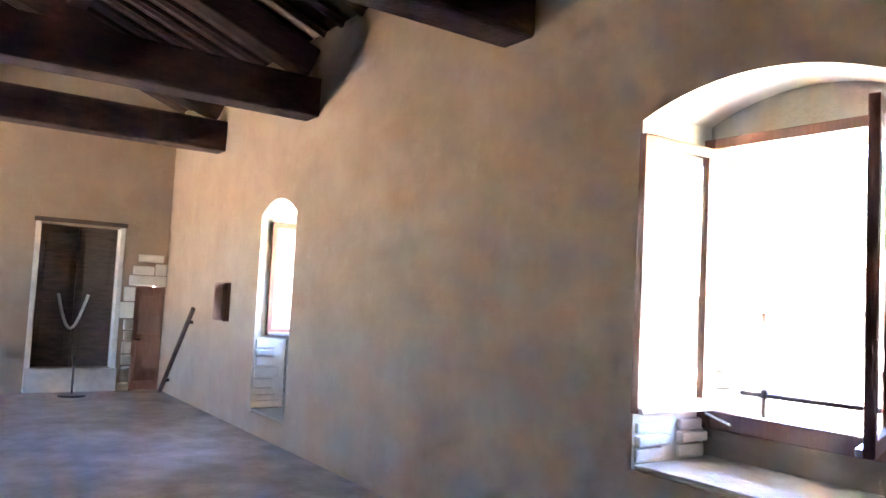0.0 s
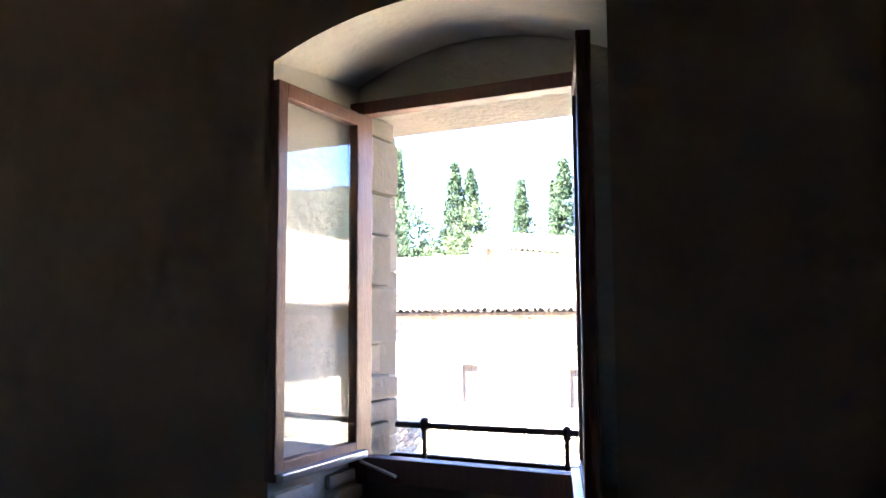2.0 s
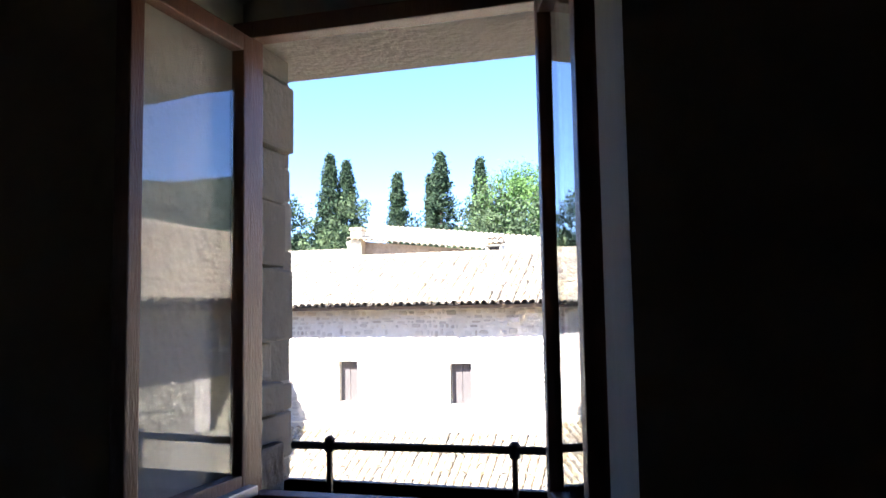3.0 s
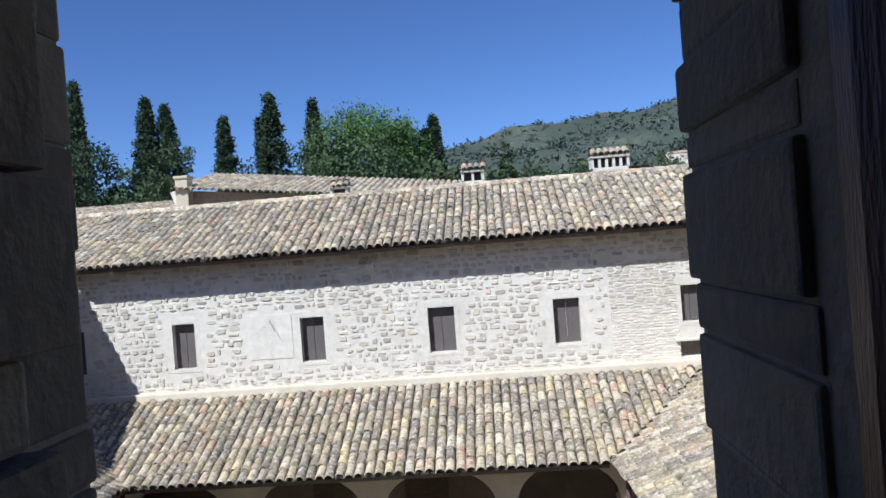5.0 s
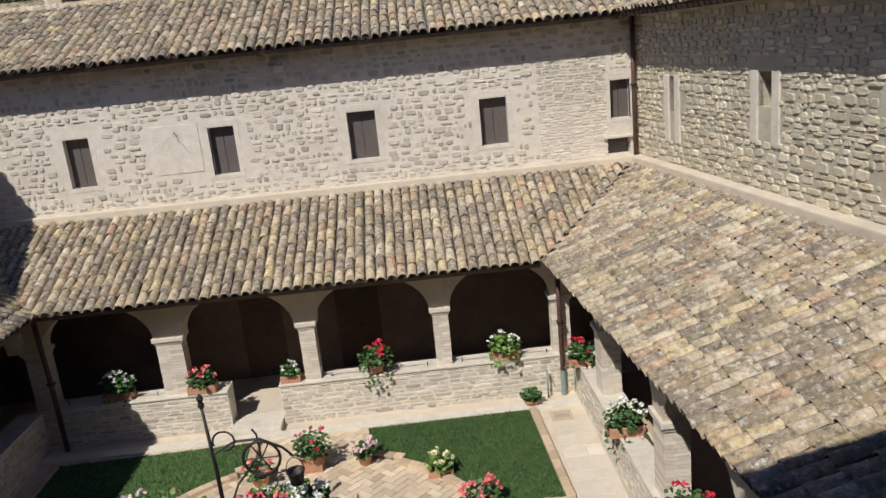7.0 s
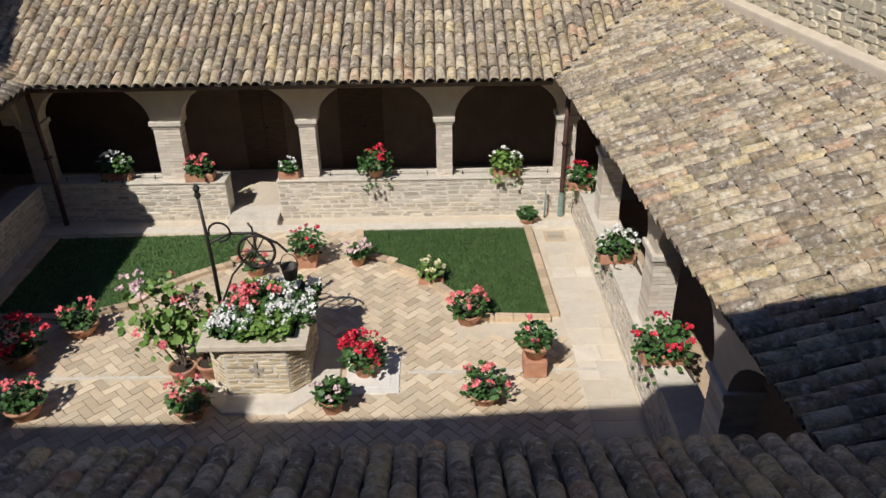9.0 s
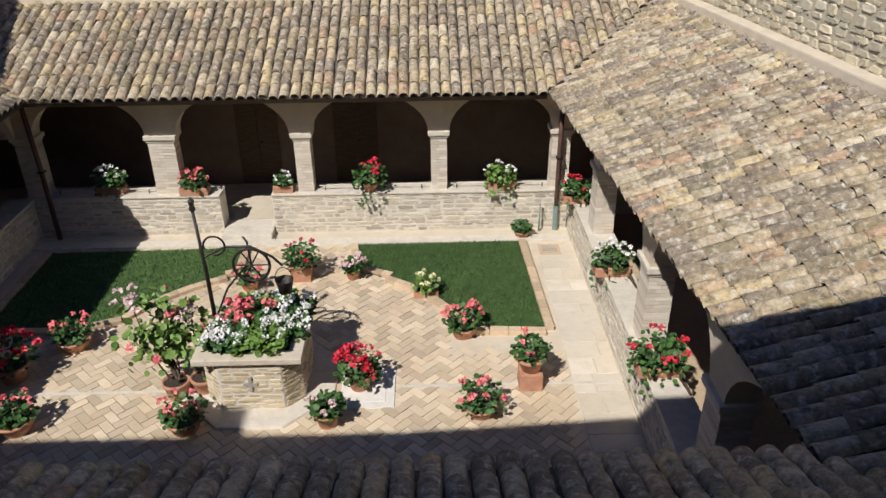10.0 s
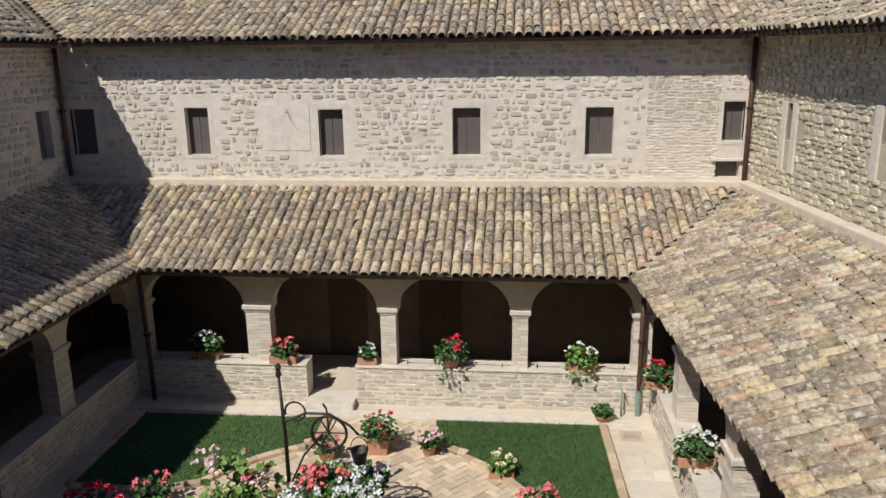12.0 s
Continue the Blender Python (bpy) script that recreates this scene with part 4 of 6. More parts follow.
def pane_sash(parent, hinge, direction, width, z0, z1, hand=1):
    """One leaf of a casement: wooden stiles and rails, a glass pane, a bluish drip rail."""
    d = Vector(direction).normalized()
    n = Vector((-d.y, d.x, 0))
    m = Matrix(((d.x, n.x, 0, 0), (d.y, n.y, 0, 0), (0, 0, 1, 0), (0, 0, 0, 1)))
    s = part("sash", boxed(0, 0.052, -0.022, 0.022, 0, z1 - z0, 0.006, m=m), M_FRAME, parent, "open casement leaf")
    s.location = Vector(hinge) - parent.location
    for nm, b in (("stile", (width - 0.052, width, -0.022, 0.022, 0, z1 - z0)), ("rail", (0.052, width - 0.052, -0.022, 0.022, 0, 0.065)),
                  ("rail", (0.052, width - 0.052, -0.022, 0.022, z1 - z0 - 0.055, z1 - z0)), ("drip_rail", (0.01, width - 0.01, min(0.0, 0.05 * hand), max(0.0, 0.05 * hand), 0.0, 0.03))):
        part(nm, boxed(*b, 0.005, m=m), M_FRAME if nm != "drip_rail" else M_ALUMINIUM, s)
    p = part("pane", boxed(0.052, width - 0.052, -0.003, 0.003, 0.065, z1 - z0 - 0.055, m=m), M_GLASS, s, "clear glass pane")
    p.visible_shadow = False
    return s


for n, (n0, n1, o0, o1, SILL, foot, head, SPRING, rise) in enumerate(WIN):
    mid = (o0 + o1) / 2
    w = thing("window_" + str(n + 1), "brown wooden casement window standing open", "window", kind="structure", at=(mid, FRAME_Y - 0.03, foot))
    lo, hi, tall = o0 + 0.20 - mid, o1 - mid, head - foot
    for a, b, c, d in ((lo - 0.07, lo, -0.06, tall), (hi, hi + 0.045, -0.06, tall), (lo, hi, -0.06, 0.035), (lo, hi, tall - 0.055, tall)):
        part("frame", boxed(a, b, -0.035, 0.035, c, d, 0.006), M_FRAME, w)
    z = foot - 0.05
    while z < head - 0.02:
        h = min(rnd.uniform(0.08, 0.26), head - z)
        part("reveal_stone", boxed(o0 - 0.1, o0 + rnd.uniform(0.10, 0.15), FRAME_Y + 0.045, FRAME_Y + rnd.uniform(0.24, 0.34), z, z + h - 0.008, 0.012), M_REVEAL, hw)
        z += h
    leaf = 0.55 if n == 0 else 0.42
    pane_sash(w, (o0 + 0.18, FRAME_Y - 0.06, foot + 0.035), (-0.02, -1, 0), leaf, foot + 0.035, head - 0.055)
    pane_sash(w, (o1 + 0.005, FRAME_Y - 0.06, foot + 0.035), (0.30, -0.954, 0) if n == 0 else (0.12, -0.993, 0), leaf, foot + 0.035, head - 0.055, -1)
    part("stay", tube(bmesh.new(), [(lo + 0.0, -0.05, 0.02), (lo + 0.22, -0.16, 0.0)], 0.007, 6), M_LIMESTONE, w, "thin metal stay")
guard = thing("window_guard", "dark iron guard bar across the window opening", "rail", at=(1.985, -1.745, 6.74))
part("bar", tube(bmesh.new(), [(-0.466, 0, 0.165), (0.466, 0, 0.175)], 0.0135, 10), M_IRON, guard, smooth=True)
for s in (-0.323, 0.331):
    part("post", boxed(s - 0.009, s + 0.009, -0.009, 0.009, 0.0, 0.15, 0.003), M_IRON, guard)
    part("collar", lathe(bmesh.new(), [(0.014, 0.145), (0.019, 0.152), (0.019, 0.19), (0.01, 0.20)], 10, (s, 0, 0)), M_IRON, guard)

# ---- the hall: floor, other walls, timber roof ----
hf = thing("floor_hall", "worn dark tiled floor of the hall", "floor", kind="structure")
part("slab", boxed(-7.4, 9.2, -10.6, INNER + 0.0, FLOOR - 0.3, FLOOR - 0.012), M_HALLFLOOR, hf)
hb = thing("wall_hall_back", "ochre plastered back wall of the hall with a small window", "wall", kind="structure")
part("core", wall_panel(bmesh.new(), (1, 0, 0), (0, -1, 0), (-7.4, -10.5, 0), 16.6, 4.0, 10.2, 0.5, [(2.0, 2.8, 7.0, 8.4)]), M_HALL, hb)
for wx in (-5.0,):
    ld = bpy.data.lights.new("window_daylight", "AREA")
    ld.shape, ld.size, ld.size_y, ld.energy, ld.color = "RECTANGLE", 0.75, 1.35, HALL_DAYLIGHT, (1.0, 0.94, 0.85)
    new("window_daylight", ld).matrix_world = look((wx, -10.55, 7.70), (wx - 1.0, 0, 6.0))
for nm, b in (("wall_hall_east", (8.9, 9.2, -10.5, INNER - 0.004, 4.0, 12.5)),):
    tagged(new(nm, to_mesh(nm, boxed(*b), M_HALL)), "ochre plastered hall wall", "wall", kind="structure")
hwest = thing("wall_hall_west", "ochre plastered end wall of the hall", "wall", kind="structure")
part("core", wall_panel(bmesh.new(), (0, 1, 0), (-1, 0, 0), (WEST, -10.5, 0), 7.79, 4.0, 12.5, 0.4, [(6.19, 7.15, 6.2, 8.04), (7.40, 7.795, 5.88, 7.30)]), M_HALL, hwest)
# unseen backing panel, added to keep outside light out of the door gaps
tagged(new("wall_beyond", to_mesh("wall_beyond", boxed(-7.75, -7.45, -10.5, INNER, 4.0, 9.0), M_HALL)), "unseen panel added behind the doors to block light in their gaps", "wall", kind="structure")
EAVE0, RIDGE0 = (-0.80, 9.02), (-6.5, 11.30)
hs = (RIDGE0[1] - EAVE0[1]) / (EAVE0[0] - RIDGE0[0])
roof = thing("roof_hall", "timber hall roof with dark boarding under tiles", "roof", kind="structure")
rise = math.degrees(math.atan(hs))
part("boarding", boxed(-9.2, 9.4, 0, 6.2, 0.0, 0.05, m=pose(0, EAVE0[0], EAVE0[1], 180 - rise, 0, 0) @ pose(0, 0, 0, 0, 180, 0)), M_PIANELLE, roof)
part("boarding", boxed(-9.2, 9.4, 0, 5.0, 0.0, 0.05, m=pose(0, RIDGE0[0], RIDGE0[1], 180 + rise, 0, 0) @ pose(0, 0, 0, 0, 180, 0)), M_PIANELLE, roof)
part("tile_layer", boxed(-9.2, 9.4, 0, 6.2, 0.06, 0.16, m=pose(0, EAVE0[0], EAVE0[1], 180 - rise, 0, 0) @ pose(0, 0, 0, 0, 180, 0)), M_TILES, roof)
part("tile_layer", boxed(-9.2, 9.4, 0, 5.0, 0.06, 0.16, m=pose(0, RIDGE0[0], RIDGE0[1], 180 + rise, 0, 0) @ pose(0, 0, 0, 0, 180, 0)), M_TILES, roof)
# wedge added to the unseen eave; it slants the shadow edge over the courtyard
ev = [(-4.0, -0.80), (9.4, -0.80), (9.4, 0.34)]
part("eave_tiles", raw("eave_tiles", [(x, y, EAVE0[1] - (y - EAVE0[0]) * hs + h) for h in (-0.02, 0.14) for x, y in ev],
                       [(0, 2, 1), (3, 4, 5), (0, 1, 4, 3), (1, 2, 5, 4), (2, 0, 3, 5)], M_TILES), None, roof, "unseen wedge added to the eave to slant its shadow")
x = -6.9
while x < 8.9:
    ob = part("rafter", tube(bmesh.new(), [(x, -0.85, EAVE0[1] - 0.03), (x, -6.5, RIDGE0[1] - 0.05)], 0.055, 6), M_BEAM, roof)
    part("rafter", tube(bmesh.new(), [(x, -10.5, RIDGE0[1] - 4.0 * hs - 0.05), (x, -6.5, RIDGE0[1] - 0.05)], 0.055, 6), M_BEAM, roof)
    x += 0.36
for x in (-4.85, -2.36, 0.55, 3.3, 6.0):
    t = thing("roof_truss", "dark old timber roof truss on the walls", "roof truss", "roof trusses", at=(x, -2.7, 8.94))
    part("tie_beam", boxed(-0.15, 0.15, -8.1, 0.25, 0.0, 0.36, 0.03), M_BEAM, t)
    part("principal_rafter", boxed(-0.11, 0.11, -4.3, 0.0, -0.14, 0.14, 0.02, m=pose(0, -0.05, 0.50, -rise, 0, 0)), M_BEAM, t)
    part("king_post", boxed(-0.1, 0.1, -4.1, -3.9, 0.36, 1.95, 0.02), M_BEAM, t)
    part("strut", boxed(-0.08, 0.08, -0.07, 0.07, 0, 1.4, 0.015, m=pose(0, -3.8, 0.5, -58, 0, 0)), M_BEAM, t)
purl = thing("purlin", "dark timber purlin across the trusses", "beam", at=(0, -4.4, 9.07 + 1.28))
part("timber", boxed(-7.0, 8.9, -0.1, 0.1, -0.12, 0.1, 0.02), M_BEAM, purl)

# ---- the hall: things ----
cab = thing("dark_double_door", "tall dark wooden double door hung with a pale rope", "door", at=(WEST, -3.83, 6.2))
for a, b in ((-0.47, -0.004), (0.004, 0.47)):
    lf = part("leaf", boxed(-0.2, -0.15, a, b, 0.0, 1.86, 0.008), M_DARKWOOD, cab)
    part("panel", boxed(-0.149, -0.135, a + 0.08, b - 0.08, 0.12, 0.85, 0.006), M_DARKWOOD, lf)
    part("panel", boxed(-0.149, -0.135, a + 0.08, b - 0.08, 0.98, 1.74, 0.006), M_DARKWOOD, lf)
part("cornice", boxed(-0.05, 0.03, -0.56, 0.56, 1.865, 1.92, 0.01), M_DARKWOOD, cab)
part("jamb", boxed(-0.14, 0.012, -0.54, -0.474, -0.02, 1.86, 0.008), M_LIMESTONE, cab, "pale stone jamb")
part("jamb", boxed(-0.14, 0.012, 0.474, 0.54, -0.02, 1.86, 0.008), M_LIMESTONE, cab, "pale stone jamb")
part("rope", tube(bmesh.new(), [(-0.11, -0.2 + 0.36 * k / 12, 0.95 - 0.5 * math.sin(math.pi * k / 12) * (1 - 0.2 * k / 12)) for k in range(13)], 0.02, 8), M_LIMESTONE, cab, "thick pale rope", True)
part("threshold", boxed(-0.15, 0.1, -0.54, 0.54, -0.30, -0.004, 0.01), M_LIMESTONE, cab)
sd = thing("door_1", "small reddish panelled door in a stone recess", "door", kind="structure", at=(WEST - 0.02, -2.90, 5.89))
part("leaf", boxed(-0.09, -0.045, -0.2, 0.195, 0.0, 1.40, 0.008), M_REDDOOR, sd)
for z in (0.12, 0.75):
    part("panel", boxed(-0.044, -0.030, -0.14, 0.14, z, z + 0.52, 0.008), M_REDDOOR, sd)
rnd = random.Random(6)
for a, b, c, d in ((-0.30, 0.19, 1.41, 1.55), (-0.26, 0.02, 1.56, 1.68), (0.03, 0.19, 1.56, 1.72), (-0.20, 0.14, 1.73, 1.84)):
    part("lintel_stone", boxed(-0.1, 0.03 + rnd.uniform(0, 0.02), a, b, c, d, 0.02), M_LIMESTONE, sd, "rough pale stone")
z = 0.0
while z < 1.38:
    h = min(rnd.uniform(0.12, 0.25), 1.40 - z)
    part("jamb_stone", boxed(-0.1, 0.03 + rnd.uniform(0, 0.02), -0.34 + rnd.uniform(-0.06, 0.04), -0.205, z, z + h - 0.012, 0.018), M_LIMESTONE, sd, "rough pale stone")
    z += h
part("door_handle", tube(bmesh.new(), [(-0.03, -0.17, 0.68), (0.01, -0.17, 0.68), (0.01, -0.09, 0.68)], 0.01, 6), M_IRON, sd)
hr = thing("handrail", "dark wooden handrail sloping down the plastered wall", "handrail", at=(-5.30, INNER - 0.06, 7.06))
part("bar", tube(bmesh.new(), [(0, 0, 0), (-1.2, 0, -1.16)], 0.028, 8), M_BEAM, hr)
for k in (0.15, 0.85):
    part("bracket", boxed(-1.2 * k - 0.02, -1.2 * k + 0.02, 0, 0.06, -1.16 * k - 0.02, -1.16 * k + 0.02), M_IRON, hr)
plaque = thing("wall_box", "small brown wooden wall box", "box", at=(-4.36, INNER, 6.965))
part("case", boxed(-0.17, 0.17, -0.07, 0.0, 0, 0.43, 0.01), M_FRAME, plaque)
part("lid", boxed(-0.15, 0.15, -0.082, -0.071, 0.02, 0.41, 0.005), M_FRAME, plaque)
stand = thing("barrier_post", "dark metal barrier post on a flat base", "post", at=(-6.36, -3.86, 5.89))
part("base", lathe(bmesh.new(), [(0.16, 0.0), (0.16, 0.02), (0.03, 0.035)], 20), M_IRON, stand)
part("pole", tube(bmesh.new(), [(0, 0, 0.03), (0, 0, 0.5)], 0.014, 8), M_IRON, stand)


# ---- courtyard: lawns and paving ----
def flat_shape(name, outline, z0, z1, mat, parent=None, kind=""):
    bm = bmesh.new()
    lo = [bm.verts.new((x, y, z0)) for x, y in outline]
    hi = [bm.verts.new((x, y, z1)) for x, y in outline]
    n = len(outline)
    bm.faces.new(hi)
    for i in range(n):
        bm.faces.new((lo[i], lo[(i + 1) % n], hi[(i + 1) % n], hi[i]))
    bmesh.ops.recalc_face_normals(bm, faces=bm.faces)
    return part(name, bm, mat, parent, kind=kind)


def inside(x, y, poly):
    hit = False
    for (x0, y0), (x1, y1) in zip(poly, poly[1:] + poly[:1]):
        if (y0 > y) != (y1 > y) and x < (x1 - x0) * (y - y0) / (y1 - y0) + x0:
            hit = not hit
    return hit


RC, RR = (-0.70, 7.55), 3.30            # the round of paving about the well
def round_edge(a0, a1, n=14, r=RR):
    return [(RC[0] + r * math.cos(radians(a0 + (a1 - a0) * k / n)), RC[1] + r * math.sin(radians(a0 + (a1 - a0) * k / n))) for k in range(n + 1)]


LAWN_E = [(3.64, 8.62), (3.53, 11.76), (0.30, 11.74)] + round_edge(70, 20)
LAWN_W = [(-2.0, 11.70), (-5.75, 11.62), (-5.75, 8.9), (-4.3, 8.9)] + round_edge(150, 112)


def lawn(name, outline, seed, n):
    rnd = random.Random(seed)
    b = thing(name, "close-cut green lawn edged with brick", "lawn", kind="structure")
    flat_shape("turf", outline, -0.02, 0.03, M_GRASS, b)
    xs, ys = [p[0] for p in outline], [p[1] for p in outline]
    v, f = [], []
    while len(f) < n:
        x, y = rnd.uniform(min(xs), max(xs)), rnd.uniform(min(ys), max(ys))
        if not inside(x, y, outline):
            continue
        a, h, w = rnd.uniform(0, math.tau), rnd.uniform(0.025, 0.06), 0.008
        k = len(v)
        v += [(x - w * math.cos(a), y - w * math.sin(a), 0.028), (x + w * math.cos(a), y + w * math.sin(a), 0.028),
              (x + rnd.uniform(-0.025, 0.025), y + rnd.uniform(-0.025, 0.025), 0.03 + h)]
        f.append((k, k + 1, k + 2))
    part("grass", raw("grass", v, f, M_GRASS), None, b, kind="stuff")
    # brick edging
    n = len(outline)
    c = Vector((sum(xs) / n, sum(ys) / n, 0))
    for i in range(n):
        p, q = Vector((*outline[i], 0)), Vector((*outline[(i + 1) % n], 0))
        if min(p.y, q.y) > 11.5 and abs(p.y - q.y) < 0.2:
            continue
        d = q - p
        steps = max(1, round(d.length / 0.29))
        out = Vector((d.y, -d.x, 0)).normalized()
        if out.dot((p + q) / 2 - c) < 0:
            out = -out
        for k in range(steps):
            ob = part("edging_brick", boxed(-d.length / steps / 2 + 0.004, d.length / steps / 2 - 0.004, 0.0, 0.15, -0.02, 0.085 + rnd.uniform(-0.006, 0.006), 0.008), M_KERB, b)
            mid = p + d * ((k + 0.5) / steps)
            ob.matrix_local = Matrix(((d.normalized().x, out.x, 0, mid.x), (d.normalized().y, out.y, 0, mid.y), (0, 0, 1, 0), (0, 0, 0, 1)))
    return b


lawn("lawn_east", LAWN_E, 3, 26000)
lawn("lawn_west", LAWN_W, 4, 16000)

WELL = (-0.81, 7.46)
SLAB = (0.38, 1.19, 6.74, 7.68)
paving = thing("pavement", "herringbone paving of pale ochre bricks", "paving", kind="structure")
PAVER_ME = to_mesh("paver", boxed(-0.136, 0.136, -0.064, 0.064, -0.02, 0.012), M_PAVER)
pv, pf = [], []
count = 0
rnd = random.Random(8)
L, W = 0.28, 0.14
for i in range(-60, 60):
    for j in range(-60, 60):
        for turn in (0, 1):
            # herringbone: each pair steps by one width
            bx = i * W + j * 2 * L * 0.5
            by = i * W - j * 2 * L * 0.5
            cx, cy = (bx + L / 2, by + W / 2) if turn == 0 else (bx + W / 2 - 0.0, by + W + L / 2)
            # turned by 45 degrees to the walls
            x = -0.7 + (cx - cy) * 0.7071
            y = 8.0 + (cx + cy) * 0.7071
            if not (-5.6 < x < 3.9 and 4.0 < y < 11.75):
                continue
            if inside(x, y, LAWN_E) or inside(x, y, LAWN_W) or (SLAB[0] < x < SLAB[1] and SLAB[2] < y < SLAB[3]):
                continue
            if x > 2.0 and y > 8.1 or math.hypot(x - WELL[0], y - WELL[1]) < 0.95 or abs(y - 7.22) < 0.06 and abs(x + 0.8) > 1.2:
                continue
            m = Matrix.Translation((x, y, rnd.uniform(-0.003, 0.003))) @ pose(0, 0, 0, 0, 0, 45 + 90 * turn + rnd.uniform(-1, 1))
            if count < 300 and 6.6 < y < 10.4 and 0.2 < x < 3.6:
                ob = part("paver", PAVER_ME, None, paving)
                ob.matrix_local = m
                count += 1
            else:
                k = len(pv)
                pv += [m @ Vector((a, b, c)) for c in (-0.02, 0.012) for a, b in ((-0.136, -0.064), (0.136, -0.064), (0.136, 0.064), (-0.136, 0.064))]
                pf += [(k + 4, k + 5, k + 6, k + 7), (k, k + 1, k + 5, k + 4), (k + 1, k + 2, k + 6, k + 5), (k + 2, k + 3, k + 7, k + 6), (k + 3, k, k + 4, k + 7)]
part("pavers", raw("pavers", pv, pf, M_PAVERS), None, paving, kind="stuff")
part("stone_strip", boxed(-5.4, -2.0, 7.19, 7.25, -0.02, 0.015), M_LIMESTONE, paving)
part("stone_strip", boxed(1.3, 4.6, 7.19, 7.25, -0.02, 0.015), M_LIMESTONE, paving)
hatch = thing("stone_hatch", "white stone inspection slab in the paving", "slab", at=((SLAB[0] + SLAB[1]) / 2, (SLAB[2] + SLAB[3]) / 2, 0))
M_WHITESTONE = material("white_stone", [(0.72, 0.69, 0.63), (0.80, 0.77, 0.71)], 8, 7, 0.85, 0.3, 40, stains=(0.66, 0.62, 0.55), stain_scale=3)
part("border", boxed(-0.40, 0.40, -0.46, 0.46, -0.02, 0.016, 0.006), M_WHITESTONE, hatch)
part("cover", boxed(-0.27, 0.27, -0.33, 0.33, 0.0, 0.022, 0.006), M_WHITESTONE, hatch)

# irregular flagstones of the path along the side loggia and before the parapet
M_FLAG = material("worn_flagstone", [(0.60, 0.53, 0.42), (0.72, 0.65, 0.53)], 6, 8, 0.88, 0.35, 30, "object", 0.05, (0.54, 0.47, 0.36), 2.0,
                  random_colors=[(0.66, 0.60, 0.49), (0.70, 0.64, 0.54), (0.62, 0.54, 0.42), (0.73, 0.67, 0.57)])
flags = thing("pavement_path", "worn pale flagstone path beside the lawn", "paving", kind="structure")
rnd = random.Random(21)


def flag_rows(x0, x1, y0, y1):
    """Rows of uneven flagstones, a little proud of the ground."""
    y = y0
    while y < y1 - 0.1:
        d = min(rnd.uniform(0.28, 0.5), y1 - y)
        x = x0
        while x < x1 - 0.08:
            w = min(rnd.uniform(0.3, 0.75), x1 - x)
            if x1 - x - w < 0.15:
                w = x1 - x
            c = [(sx * (w / 2 - 0.006) + rnd.uniform(-0.012, 0.006) * sx, sy * (d / 2 - 0.006) + rnd.uniform(-0.012, 0.006) * sy) for sx, sy in ((-1, -1), (1, -1), (1, 1), (-1, 1))]
            t_ = 0.004 + rnd.uniform(0, 0.006)
            vs = [(a, b, -0.02) for a, b in c] + [(a * 0.985, b * 0.985, t_) for a, b in c]
            ob = part("flagstone", raw("flagstone", vs, [(4, 5, 6, 7), (0, 1, 5, 4), (1, 2, 6, 5), (2, 3, 7, 6), (3, 0, 4, 7)], M_FLAG), None, flags)
            ob.location = (x + w / 2, y + d / 2, 0)
            x += w
        y += d


flag_rows(3.86, 4.60, 4.2, 11.22)
flag_rows(-5.6, 3.88, 11.80, 12.02)

# ---- plants ----
def leaf_mesh(points, size, rnd, v, f, flat=0.4):
    """Adds one cupped leaf of six corners at each point."""
    for p in points:
        s = size * rnd.uniform(0.6, 1.25)
        n = Vector((rnd.gauss(0, flat), rnd.gauss(0, flat), 1)).normalized()
        a = n.orthogonal().normalized()
        a.rotate(Matrix.Rotation(rnd.uniform(0, math.tau), 3, n))
        b = n.cross(a)
        k = len(v)
        v.append(p - n * s * 0.15)
        for i in range(6):
            t = i * math.tau / 6
            v.append(p + a * math.cos(t) * s + b * math.sin(t) * s * 0.85)
        f += [(k, k + 1 + i, k + 1 + (i + 1) % 6) for i in range(6)]


def blob_points(rnd, n, r, h, z, hollow=0.45):
    pts = []
    while len(pts) < n:
        p = Vector((rnd.uniform(-1, 1), rnd.uniform(-1, 1), rnd.uniform(-0.7, 1)))
        if hollow < p.length < 1 + rnd.uniform(-0.25, 0.15):
            pts.append(Vector((p.x * r, p.y * r, z + p.z * h)))
    return pts


def flower_head(rnd, center, size, v, f):
    for _ in range(14):
        d = Vector((rnd.gauss(0, 1), rnd.gauss(0, 1), abs(rnd.gauss(0.3, 0.8)))).normalized()
        leaf_mesh([center + d * size * rnd.uniform(0.6, 1)], size * 0.42, rnd, v, f, 1.0)


def pot_round(parent, r, h, mat=None):
    prof = [(r * 0.66, 0.0), (r * 0.70, 0.02), (r * 0.92, h * 0.78), (r, h * 0.80), (r * 1.02, h * 0.97), (r * 0.98, h), (r * 0.88, h), (r * 0.86, h * 0.88)]
    part("pot", lathe(bmesh.new(), prof, 24), mat or M_POT, parent, "terracotta pot with a rolled rim", True)
    part("soil", lathe(bmesh.new(), [(r * 0.86, h * 0.82), (r * 0.86, h * 0.90), (r * 0.3, h * 0.93)], 16), M_SOIL, parent)


